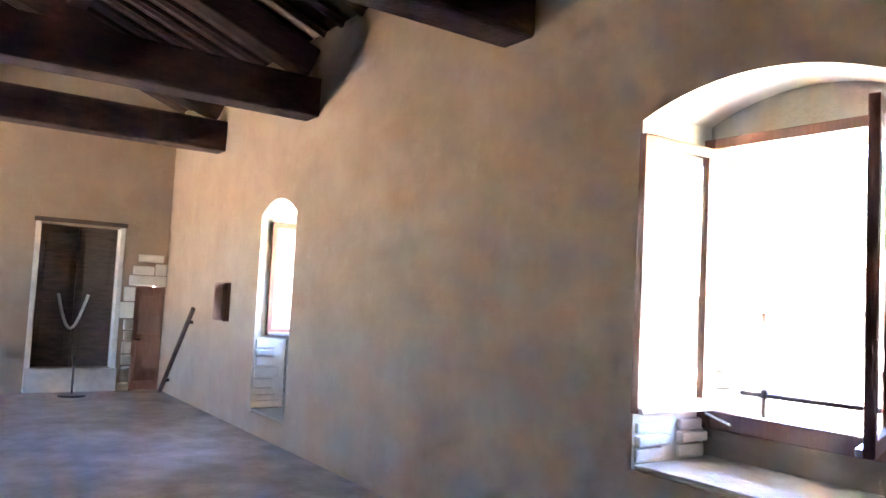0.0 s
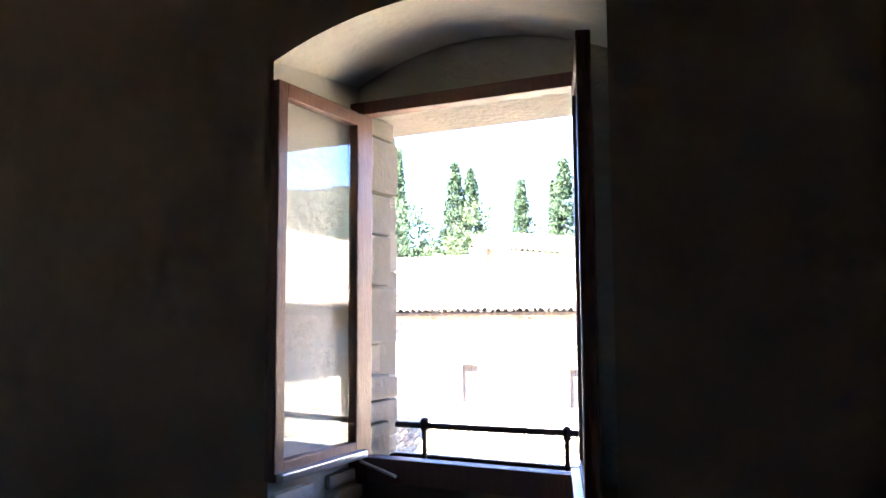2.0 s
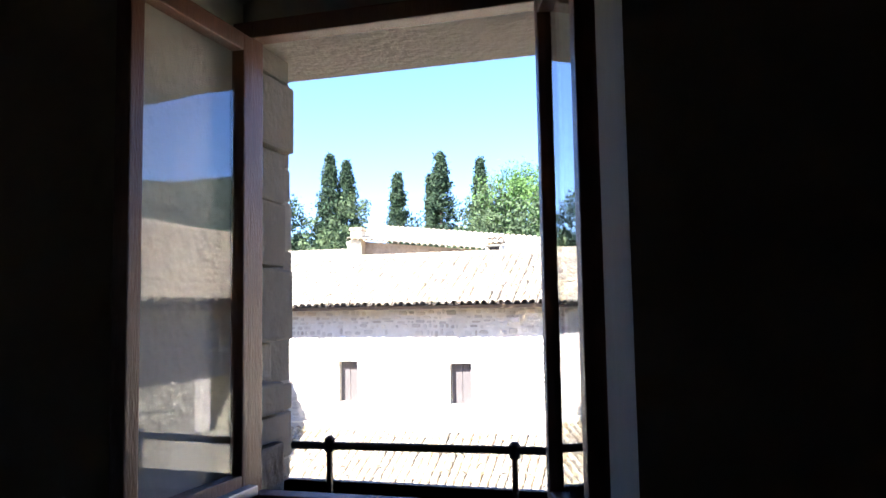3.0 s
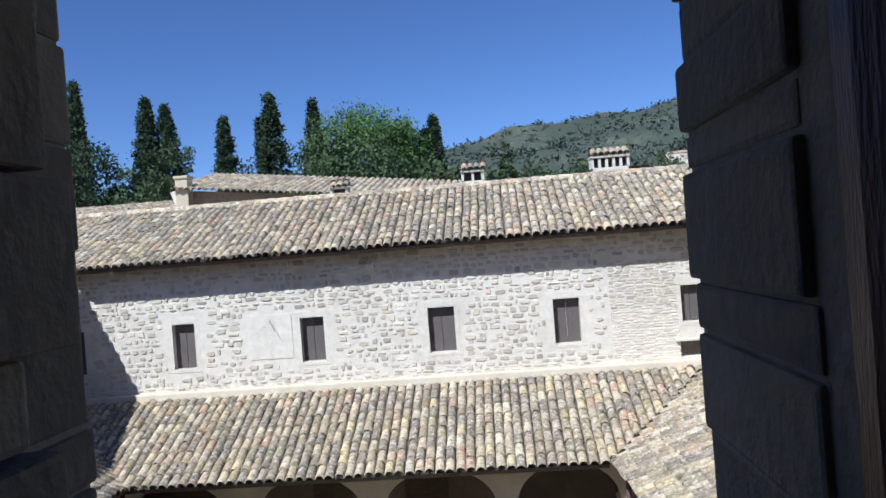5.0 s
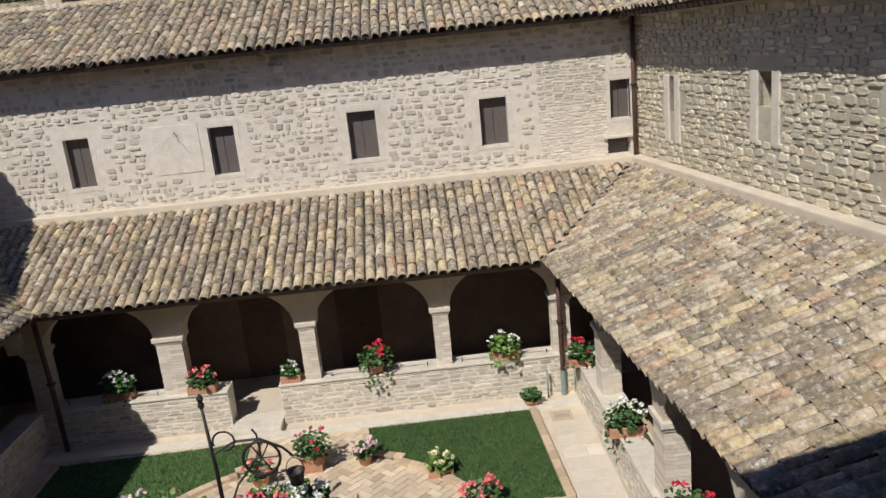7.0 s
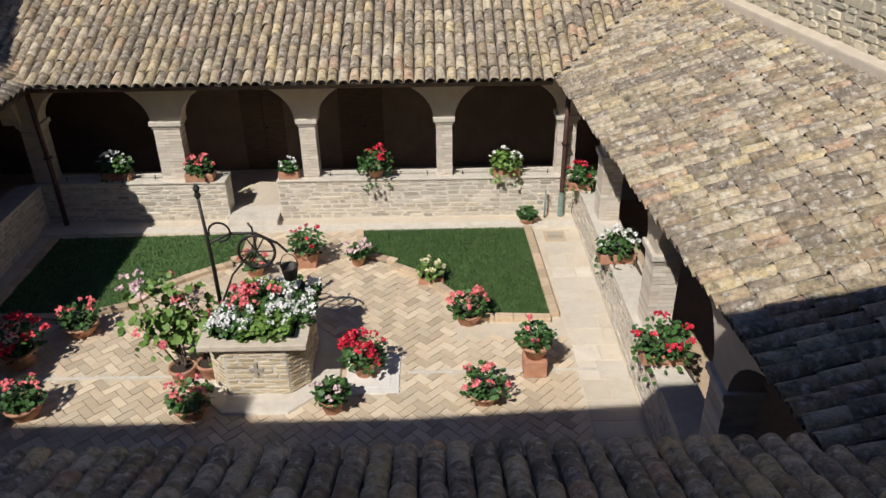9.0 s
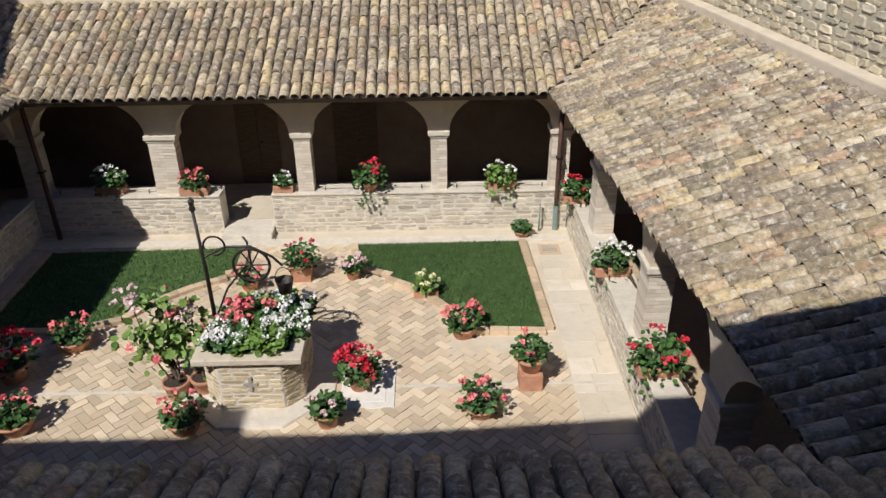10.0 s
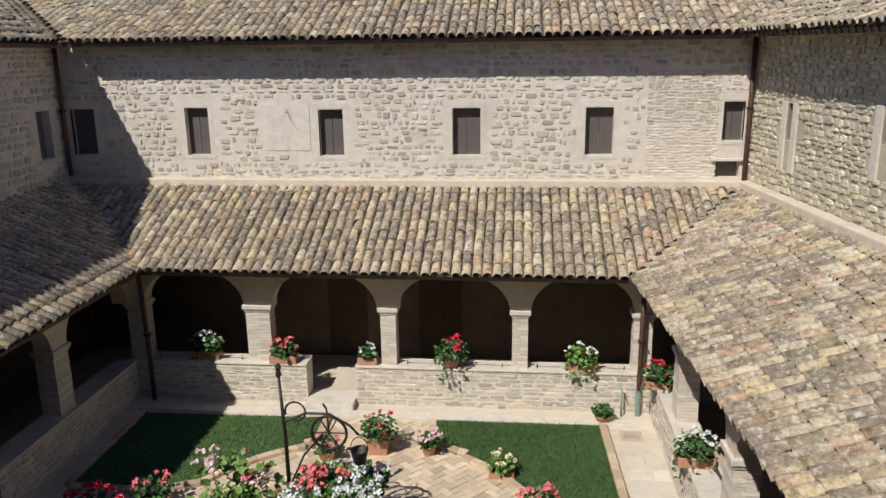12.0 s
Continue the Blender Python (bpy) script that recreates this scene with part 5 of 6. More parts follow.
def pot_square(parent, r, h):
    bm = bmesh.new()
    box(bm, -r, r, -r, r, 0, h, 0.015)
    bmesh.ops.scale(bm, vec=(0.86, 0.86, 1), verts=[w for w in bm.verts if w.co.z < h / 2])
    part("pot", bm, M_POT, parent, "square terracotta pot")
    part("rim", boxed(-r - 0.015, r + 0.015, -r - 0.015, r + 0.015, h - 0.05, h, 0.01), M_POT, parent)
    part("soil", boxed(-r * 0.85, r * 0.85, -r * 0.85, r * 0.85, h, h + 0.008), M_SOIL, parent)


def pot_trough(parent, w, d, h):
    part("pot", boxed(-w, w, -d, d, 0, h, 0.012), M_POT, parent, "long terracotta trough")
    part("soil", boxed(-w * 0.92, w * 0.92, -d * 0.85, d * 0.85, h, h + 0.008), M_SOIL, parent)


def potted(at, label, color, spread, seed, pot="round", r=0.17, h=0.26, flowers=9, leaves=170, light=False, trail=0.0, head=0.06, category="potted plant", tall=0.62):
    rnd = random.Random(seed)
    p = thing("potted_plant", label, category, "potted plants", at=at)
    if pot == "round":
        pot_round(p, r, h)
    elif pot == "square":
        pot_square(p, r, h)
    elif pot == "trough":
        pot_trough(p, r * 1.7, r * 0.8, h)
    elif pot == "raised":
        part("plinth", boxed(-0.17, 0.17, -0.17, 0.17, 0, 0.30, 0.02), M_POT, p, "square terracotta plinth")
        bm = bmesh.new()
        prof = [(r * 0.6, 0.305), (r * 0.95, 0.30 + h * 0.7), (r * 1.12, 0.30 + h * 0.82), (r * 1.12, 0.30 + h), (r * 0.95, 0.30 + h)]
        part("pot", lathe(bm, prof, 24), M_POT, p, "round terracotta pot", True)
        h += 0.30
    v, f = [], []
    leaf_mesh(blob_points(rnd, leaves, spread, spread * tall, h + spread * tall * 0.6), 0.042, rnd, v, f, 0.6)
    if trail:
        for _ in range(60):
            a = rnd.uniform(0, math.tau)
            leaf_mesh([Vector((math.cos(a) * spread * 0.95, math.sin(a) * spread * 0.95, h - rnd.uniform(0, trail)))], 0.04, rnd, v, f, 0.8)
    for _ in range(10):
        a = rnd.uniform(0, math.tau)
        k = len(v)
        top = Vector((math.cos(a) * spread * 0.7, math.sin(a) * spread * 0.7, h + spread * tall))
        v += [Vector((0.006, 0, h - 0.02)), Vector((-0.006, 0, h - 0.02)), top]
        f.append((k, k + 1, k + 2))
    part("foliage", raw("foliage", v, f, M_LEAF_LIGHT if light else M_LEAF, True), None, p, "dense green leaves")
    for _ in range(flowers):
        a, q = rnd.uniform(0, math.tau), math.sqrt(rnd.uniform(0.02, 1))
        c = Vector((math.cos(a) * spread * q, math.sin(a) * spread * q, h + spread * tall * (1.75 - 0.95 * q * q) + rnd.uniform(-0.02, 0.08)))
        v, f = [], []
        flower_head(rnd, c, head * rnd.uniform(0.75, 1.2), v, f)
        part("flower", raw("flower", v, f, M_PETAL[color], True), None, p)
    return p


potted((-0.64, 10.50, 0), "round bush of red geraniums in a square terracotta pot", "red", 0.36, 1, "square", 0.2, 0.34, 8, 300, head=0.05)
potted((0.30, 10.45, 0), "pale pink flowering plant in a small terracotta pot", "lilac", 0.24, 2, "round", 0.14, 0.2, 12, 150)
potted((1.66, 9.78, 0.0), "white and yellow flowers in a small terracotta trough", "yellow", 0.26, 3, "trough", 0.13, 0.16, 14, 150, True, head=0.045)
potted((2.27, 8.55, 0.0), "coral pink geraniums in a low terracotta bowl", "pink", 0.34, 4, "round", 0.24, 0.2, 14, 190)
potted((3.20, 7.20, 0), "green geranium with pink flowers in a pot on a square plinth", "pink", 0.30, 5, "raised", 0.22, 0.26, 3, 260)
potted((2.42, 6.58, 0), "pink geraniums in a low dark bowl", "pink", 0.35, 6, "round", 0.24, 0.18, 10, 200)
potted((0.27, 6.42, 0), "leafy green plant in a terracotta pot", "lilac", 0.27, 7, "round", 0.18, 0.24, 4, 220)
potted((-1.70, 6.38, 0), "pink geraniums in a round terracotta bowl", "pink", 0.33, 8, "round", 0.25, 0.22, 9, 200)
potted((-4.05, 6.45, 0), "pink geraniums in a wide shallow terracotta bowl", "pink", 0.33, 9, "round", 0.27, 0.22, 10, 190)
potted((-4.62, 7.60, 0), "bright red geraniums in a terracotta pot", "red", 0.44, 10, "round", 0.25, 0.3, 22, 240, head=0.075)
potted((-4.02, 8.42, 0), "coral pink geraniums in a wide terracotta bowl by the lawn", "pink", 0.34, 11, "round", 0.27, 0.2, 10, 170)
potted((0.66, 7.22, 0), "crimson red geraniums in a terracotta pot", "red", 0.36, 12, "round", 0.19, 0.26, 24, 220, head=0.075)
potted((3.62, 11.98, 0), "small round olive-green shrub in a terracotta pot", "yellow", 0.22, 13, "round", 0.16, 0.16, 0, 240)
potted((-1.55, 10.15, 0), "coral geraniums standing at the lawn edge", "pink", 0.26, 14, "round", 0.18, 0.2, 8, 130)
# on the parapets
potted((-4.75, 12.62, 0.885), "trailing white flowers in a trough on the parapet", "white", 0.33, 15, "trough", 0.17, 0.17, 20, 200, trail=0.35, head=0.045)
potted((-3.02, 12.50, 0.885), "coral geraniums on the parapet beside the entrance", "pink", 0.30, 16, "trough", 0.17, 0.17, 12, 170)
potted((-1.22, 12.52, 0.885), "small white flowers in a stone-coloured trough", "white", 0.2, 17, "trough", 0.12, 0.16, 10, 130, head=0.045)
potted((0.55, 12.50, 0.885), "dark red geraniums trailing from a parapet pot", "red", 0.36, 18, "round", 0.17, 0.2, 9, 260, trail=0.4)
potted((3.22, 12.48, 0.885), "bright green plant with white flowers on the parapet", "white", 0.34, 19, "trough", 0.16, 0.17, 10, 260, True, trail=0.3, head=0.05)
potted((4.60, 11.75, 0.885), "red geraniums in a trough on the parapet", "red", 0.30, 20, "trough", 0.14, 0.17, 7, 220, trail=0.3)
potted((4.72, 8.95, 0.885), "white flowers trailing from a terracotta trough", "white", 0.34, 21, "trough", 0.17, 0.17, 18, 240, trail=0.4, head=0.05)
potted((4.76, 6.30, 0.885), "pink and red geraniums in a trough on the parapet", "red", 0.40, 22, "trough", 0.17, 0.17, 12, 300, trail=0.3, head=0.06)

# two tall leafy climbers in clay pots beside the well
def climber(at, seed, height, lean):
    rnd = random.Random(seed)
    p = thing("potted_shrub", "tall leafy shrub with pink blooms in a terracotta pot", "potted plant", "tall shrubs", at=at)
    pot_round(p, 0.20, 0.30)
    bm = bmesh.new()
    tips = []
    for k in range(6):
        a = rnd.uniform(0, math.tau)
        top = Vector((lean[0] + 0.3 * math.cos(a), lean[1] + 0.3 * math.sin(a), height * rnd.uniform(0.7, 1.0)))
        pts = [Vector((0.03 * math.cos(a), 0.03 * math.sin(a), 0.25)).lerp(top, t) + Vector((0.04 * math.sin(5 * t + k), 0.04 * math.cos(4 * t), 0)) for t in (0, 0.25, 0.5, 0.75, 1)]
        tube(bm, pts, [0.018, 0.015, 0.012, 0.009, 0.005], 6)
        tips += pts[2:]
    part("stem", bm, M_BARK, p, "bare brown stems")
    v, f = [], []
    for c in tips:
        leaf_mesh([c + Vector((rnd.gauss(0, 0.13), rnd.gauss(0, 0.13), rnd.gauss(0, 0.1))) for _ in range(15)], 0.07, rnd, v, f, 0.8)
    part("foliage", raw("foliage", v, f, M_LEAF_LIGHT, True), None, p)
    for _ in range(6):
        v, f = [], []
        flower_head(rnd, rnd.choice(tips) + Vector((rnd.gauss(0, 0.1), rnd.gauss(0, 0.1), 0.12)), 0.07, v, f)
        part("flower", raw("flower", v, f, M_PETAL["pink"], True), None, p)
    v, f = [], []
    for _ in range(9):
        flower_head(rnd, Vector((lean[0] - 0.15 + rnd.gauss(0, 0.12), lean[1] + rnd.gauss(0, 0.12), height + rnd.uniform(0.0, 0.12))), 0.07, v, f)
    part("pale_blossom", raw("pale_blossom", v, f, M_PETAL["lilac"], True), None, p, "pale pink blossom cluster")


climber((-2.00, 7.12, 0), 31, 1.45, (-0.35, 0.30))
climber((-1.62, 7.22, 0), 32, 1.0, (-0.15, 0.45))

# ---- the well ----
well = thing("well", "octagonal stone well head planted with flowers", "well", at=(WELL[0], WELL[1], 0))
def octagon(bm, r, z0, z1, turn=22.5):
    return lathe(bm, [(r, z0), (r, z1)], 8)


base = bmesh.new()
lathe(base, [(1.22, 0.0), (1.20, 0.045), (1.18, 0.05)], 8)
bmesh.ops.rotate(base, matrix=Matrix.Rotation(radians(22.5), 3, "Z"), verts=base.verts)
part("plinth", base, M_LIMESTONE, well, "pale stone plinth")
RING = [(0.44, -0.72), (0.70, -0.46), (0.70, 0.46), (0.44, 0.72), (-0.44, 0.72), (-0.70, 0.46), (-0.70, -0.46), (-0.44, -0.72)]
body = bmesh.new()
low, high = [[body.verts.new((x, y, z)) for x, y in RING] for z in (0.05, 0.87)]
for k in range(8):
    body.faces.new((low[k], low[(k + 1) % 8], high[(k + 1) % 8], high[k]))
body.faces.new(high)
wb = part("body", body, M_MORTAR, well, "octagon of thin stone courses")
for k in range(8):
    p, q = Vector((*RING[k], 0)), Vector((*RING[(k + 1) % 8], 0))
    t = (q - p).normalized()
    rubble(wb, t, Vector((t.y, -t.x, 0)), p, (q - p).length, 0.06, 0.86, [], (M_OCHRE, M_OCHRE), 50 + k, (0.045, 0.085), (0.14, 0.4), 0.012, 0.010, limit=60)
part("cross", box(boxed(-0.10, 0.10, -0.75, -0.70, 0.48, 0.53, 0.004), -0.025, 0.025, -0.751, -0.70, 0.38, 0.63, 0.004), M_GREYSTONE, well, "carved stone cross")
bm = bmesh.new()
for a in ((-0.76, 0.76, -0.80, -0.58), (-0.76, 0.76, 0.58, 0.80), (-0.76, -0.56, -0.58, 0.58), (0.56, 0.76, -0.58, 0.58)):
    box(bm, *a, 0.87, 0.96, 0.015)
part("rim", bm, M_STONE, well, "weathered grey stone rim slab")
part("soil", boxed(-0.56, 0.56, -0.58, 0.58, 0.872, 0.94), M_SOIL, well)
iron = thing("well_hoist", "wrought iron well hoist with a pulley wheel", "hoist", at=(-1.45, 7.67, 0.76))
part("post", tube(bmesh.new(), [(0, 0, -0.1), (-0.01, 0, 1.0), (-0.05, 0, 2.0)], [0.035, 0.03, 0.022], 8), M_IRON, iron, smooth=True)
part("finial", lathe(bmesh.new(), [(0.02, 1.98), (0.05, 2.02), (0.03, 2.08), (0.05, 2.14), (0.01, 2.2)], 8, (-0.05, 0, 0)), M_IRON, iron)
part("scroll", tube(bmesh.new(), [(0.16 + 0.15 * math.cos(radians(a)), 0, 1.45 + 0.15 * math.sin(radians(a))) for a in range(200, -120, -20)], 0.016, 6), M_IRON, iron)
part("arm", tube(bmesh.new(), [(0, 0, 1.28), (0.3, 0.02, 1.42), (0.65, 0.02, 1.42), (0.95, 0.02, 1.25), (1.08, 0.02, 1.1)], 0.02, 6), M_IRON, iron)
part("brace", tube(bmesh.new(), [(0.02, 0, 0.25), (0.25, 0, 0.75), (0.55, 0.02, 1.1)], 0.016, 6), M_IRON, iron)
wheel = part("pulley_wheel", tube(bmesh.new(), [(0.64 + 0.26 * math.cos(k * math.tau / 24), 0.02, 1.12 + 0.26 * math.sin(k * math.tau / 24)) for k in range(25)], 0.022, 8), M_IRON, iron, "iron pulley wheel", True)
for k in range(3):
    a = k * math.pi / 3
    part("spoke", tube(bmesh.new(), [(0.64 - 0.26 * math.cos(a), 0.02, 1.12 - 0.26 * math.sin(a)), (0.64 + 0.26 * math.cos(a), 0.02, 1.12 + 0.26 * math.sin(a))], 0.011, 6), M_IRON, wheel)
part("yoke", tube(bmesh.new(), [(0.64, 0.02, 1.12), (0.62, 0.02, 1.5), (0.57, 0.02, 1.58)], 0.016, 6), M_IRON, iron)
bk = part("bucket", lathe(bmesh.new(), [(0.09, 0.66), (0.13, 0.86), (0.135, 0.87), (0.12, 0.865), (0.085, 0.68)], 18, (1.08, 0.02, 0)), M_IRON, iron, "dark iron bucket", True)
part("bail", tube(bmesh.new(), [(1.08 + 0.13 * math.cos(radians(a)), 0.02, 0.87 + 0.2 * math.sin(radians(a))) for a in range(0, 181, 20)], 0.007, 6), M_IRON, bk)


def bed(x0, x1, y0, y1, color, n, seed, label, leaf=M_LEAF):
    rnd = random.Random(seed)
    cx, cy = (x0 + x1) / 2, (y0 + y1) / 2
    p = thing("bedding_plant", label, "flowers", "flowers on the well", at=(cx, cy, 0.94))
    v, f = [], []
    pts = [Vector((rnd.uniform(x0 - cx, x1 - cx), rnd.uniform(y0 - cy, y1 - cy), rnd.uniform(0.02, 0.24))) for _ in range(420)]
    leaf_mesh(pts, 0.05, rnd, v, f, 0.6)
    part("foliage", raw("foliage", v, f, leaf, True), None, p)
    for _ in range(n):
        v, f = [], []
        flower_head(rnd, Vector((rnd.uniform(x0 - cx, x1 - cx), rnd.uniform(y0 - cy, y1 - cy), rnd.uniform(0.18, 0.30))), 0.05 if color == "white" else 0.07, v, f)
        part("flower", raw("flower", v, f, M_PETAL[color], True), None, p)


bed(-1.30, -0.58, 7.30, 7.95, "pink", 22, 61, "coral pink geraniums massed in the well")
bed(-0.66, 0.0, 7.05, 8.05, "white", 60, 62, "white flowers spilling over the well rim")
bed(-1.46, -0.85, 6.80, 7.38, "white", 34, 63, "white flowers with grey-green leaves on the well")
bed(-0.98, -0.30, 6.74, 7.30, "white", 7, 64, "yellow-green foliage on the well", M_LEAF_LIGHT)
bed(-1.2, -0.3, 7.9, 8.15, "white", 6, 65, "feathery green foliage at the back of the well", M_LEAF_LIGHT)

# ---- chimneys on the front wing ----
def chimney(x, y, z, w, d, h, openings, seed, label):
    c = thing("chimney", label, "chimney", "chimneys", at=(x, y, z))
    part("shaft", boxed(-w / 2, w / 2, -d / 2, d / 2, -0.6, h * 0.5, 0.015), M_LIMESTONE, c)
    n = openings
    for k in range(n + 1):
        u = -w / 2 + w * k / n
        part("post", boxed(u - 0.035, u + 0.035, -d / 2, d / 2, h * 0.5 + 0.002, h * 0.78, 0.006), M_LIMESTONE, c)
    part("flue", boxed(-w / 2 + 0.06, w / 2 - 0.06, -d / 2 + 0.12, d / 2 - 0.05, h * 0.5, h * 0.77), M_IRON, c)
    part("cap", boxed(-w / 2 - 0.05, w / 2 + 0.05, -d / 2 - 0.05, d / 2 + 0.05, h * 0.782, h * 0.84, 0.01), M_LIMESTONE, c)
    k = 0
    u = -w / 2 - 0.02
    while u < w / 2:
        for s in (1, -1):
            ob = part("cap_tile", TILE_ME, None, c)
            ob.matrix_local = Matrix.Translation((u + 0.08, -s * (d / 2 + 0.1), h * 0.86)) @ pose(0, 0, 0, 0, 0, 0 if s > 0 else 180) @ pose(0, 0, 0, 22, 0, 0)
        u += 0.17
    return c


chimney(5.35, 18.2, 8.75, 0.95, 0.55, 0.95, 5, 1, "wide cream chimney with a row of arched openings and tile cap")
chimney(1.62, 18.3, 8.75, 0.55, 0.5, 0.85, 2, 2, "small pale chimney with a tiled cap")
chimney(-2.05, 17.9, 8.80, 0.42, 0.4, 0.55, 1, 3, "small gabled vent stack on the ridge")
chimney(9.75, 16.0, 8.75, 0.72, 0.72, 1.35, 3, 4, "tall pale stone chimney with a gabled tile cap")

# ---- building behind the front wing ----
back = thing("back_building", "stone building with a long tiled roof behind the ridge", "building", at=(0, 0, 0))
M_BROWNWALL = material("brown_rubble_wall", [(0.20, 0.145, 0.10), (0.36, 0.28, 0.20)], 5, 8, 0.95, 0.5, 20, stains=(0.16, 0.12, 0.09), stain_scale=1.2)
wv = [(x, y, z) for y in (24.2, 24.6) for x, z in ((-9.0, 6.0), (5.0, 6.0), (5.0, 8.65), (-9.0, 10.2))]
part("wall", raw("wall", wv, [(0, 1, 2, 3), (7, 6, 5, 4), (3, 2, 6, 7), (0, 3, 7, 4), (1, 5, 6, 2)], M_BROWNWALL), None, back)
part("wall", boxed(-9.3, -8.9, 24.2, 32, 6.0, 10.1), M_BROWNWALL, back)
part("buttress", boxed(-0.12, 0.12, -0.15, 0.15, 0, 2.4, m=pose(-8.6, 24.0, 7.9, 0, -18, 0)), M_LIMESTONE, back)
bv, bf = [], []
x = -9.2
rnd = random.Random(77)
while x < 9.0:
    zs = 0.30 - (x + 9.2) * 0.112
    s = 0.0
    while s < 4.6:
        m = Matrix.Translation((x, 23.6 + s * 0.93, 9.92 + s * 0.36 * (0.55 if x > -3 else 0.55) + zs)) @ pose(0, 0, 0, 12, 0, rnd.uniform(-3, 3))
        b = len(bv)
        bv += [m @ Vector((v_[0] * 1.25, v_[1] * 1.1, v_[2] * 1.2)) for v_ in TILE_V]
        bf += [tuple(i + b for i in f_) for f_ in TILE_F]
        s += 0.42
    x += 0.24
part("roof_tiles", raw("roof_tiles", bv, bf, M_TILES, True), None, back, "brown weathered roof tiles", kind="stuff")
stack = thing("chimney", "plain ochre brick chimney stack at the roof end", "chimney", "chimneys", at=(-9.0, 24.0, 9.15))
part("shaft", boxed(-0.23, 0.23, -0.23, 0.23, -0.6, 1.45, 0.02), M_OCHRE, stack)
part("cap", boxed(-0.27, 0.27, -0.27, 0.27, 1.452, 1.56, 0.02), M_OCHRE, stack)
annex = thing("low_annex", "low tiled roof of an annex behind the ridge", "building", at=(0, 0, 0))
part("wall", boxed(-18, -9.3, 24.6, 25, 6.0, 9.0), M_BROWNWALL, annex)
tile_roof("roof_annex", "low grey tiled roof of the annex", [((-18 + PITCH * k, 24.0, 9.30), (-18 + PITCH * k, 28.0, 10.15)) for k in range(44)], lambda p: False, seed=19)

# ---- trees ----
def crown(rnd, centers, per, size, spread):
    """Clumps of small leaf blades around the centres."""
    v, f = [], []
    for c in centers:
        for _ in range(per):
            p = c + Vector((rnd.gauss(0, spread), rnd.gauss(0, spread), rnd.gauss(0, spread)))
            n = Vector((rnd.gauss(0, 1), rnd.gauss(0, 1), rnd.gauss(0.4, 1))).normalized()
            a = n.orthogonal().normalized()
            a.rotate(Matrix.Rotation(rnd.uniform(0, math.tau), 3, n))
            b = n.cross(a)
            s = size * rnd.uniform(0.5, 1.3)
            k = len(v)
            v += [p - a * s, p - b * s * 0.5, p + a * s, p + b * s * 0.5]
            f.append((k, k + 1, k + 2, k + 3))
    return v, f


def cypress(x, y, base, top, r, seed, twin=False):
    rnd = random.Random(seed)
    t = thing("cypress_tree", "tall dark green cypress with a pointed crown", "tree", "cypresses", at=(x, y, base))
    h, r = (top - base) * 0.985, r * 1.7
    part("trunk", tube(bmesh.new(), [(0, 0, 0), (0, 0, h * 0.5), (0, 0, h * 0.9)], [0.28, 0.18, 0.04], 8), M_BARK, t)
    cs = []
    for _ in range(620):
        u = 0.25 + 0.75 * rnd.random() ** 0.8
        prof = 1.12 * (1 - u) ** 0.72
        a = rnd.uniform(0, math.tau)
        q = r * prof * math.sqrt(rnd.uniform(0.25, 1)) * (1 + 0.15 * math.sin(3 * a + 9 * u + seed))
        cs.append(Vector((q * math.cos(a), q * math.sin(a), h * (0.06 + 0.94 * u))))
    v, f = crown(rnd, cs, 36, 0.10, 0.13)
    part("crown", raw("crown", v, f, M_CYPRESS), None, t)
    return t


def broad_tree(x, y, base, top, r, seed, mat=M_TREE, flat=1.0, label="rounded leafy green tree", blade=0.13, n=260):
    rnd = random.Random(seed)
    t = thing("broadleaf_tree", label, "tree", "leafy trees", at=(x, y, base))
    h = top - base
    cz, rh = h * (1 - 0.42 * flat), h * 0.42 * flat
    bm = bmesh.new()
    tube(bm, [(0, 0, 0), (0.1, 0, h * 0.3), (0.0, 0.1, h * 0.6)], [0.35, 0.26, 0.14], 8)
    for k in range(6):
        a = k * 1.05 + rnd.uniform(-0.3, 0.3)
        tube(bm, [(0.05, 0, h * 0.35), (r * 0.4 * math.cos(a), r * 0.4 * math.sin(a), cz), (r * 0.7 * math.cos(a), r * 0.7 * math.sin(a), cz + rh * 0.4)], [0.14, 0.09, 0.03], 6)
    part("trunk", bm, M_BARK, t)
    cs = []
    while len(cs) < n:
        p = Vector((rnd.uniform(-1, 1), rnd.uniform(-1, 1), rnd.uniform(-1, 1)))
        if 0.55 < p.length < 1.0:
            bump = 1 + 0.16 * math.sin(4 * p.x + seed) * math.cos(5 * p.y + 2 * p.z)
            cs.append(Vector((p.x * r * bump, p.y * r * bump, cz + p.z * rh * bump)))
    v, f = crown(rnd, cs, 64, blade, r * 0.11)
    part("crown", raw("crown", v, f, mat), None, t)
    return t


# distant ground rises behind the convent
cypress(-24.6, 45, 0, 20.2, 0.9, 1)
cypress(-25.9, 46, 0, 18.0, 1.3, 2)
cypress(-19.9, 45, 0, 18.7, 1.35, 3)
cypress(-18.8, 45.4, 0, 18.2, 1.3, 4)
cypress(-14.8, 45, 0, 17.0, 1.05, 5)
cypress(-11.7, 45, 0, 18.3, 1.35, 6)
cypress(-12.7, 46, 0, 17.0, 0.6, 7)
cypress(-9.4, 47, 0, 18.0, 1.0, 8)
cypress(-1.4, 46, 0, 16.0, 1.0, 9)
cypress(-2.0, 46.5, 0, 15.3, 0.8, 10)
broad_tree(-6.0, 46, 0, 16.6, 3.6, 11, M_PINE, 0.55, "stone pine with a broad rounded green crown", 0.11, 420)
broad_tree(-3.4, 46.5, 0, 15.7, 2.1, 12, M_PINE, 0.5, "smaller stone pine crown", 0.12)
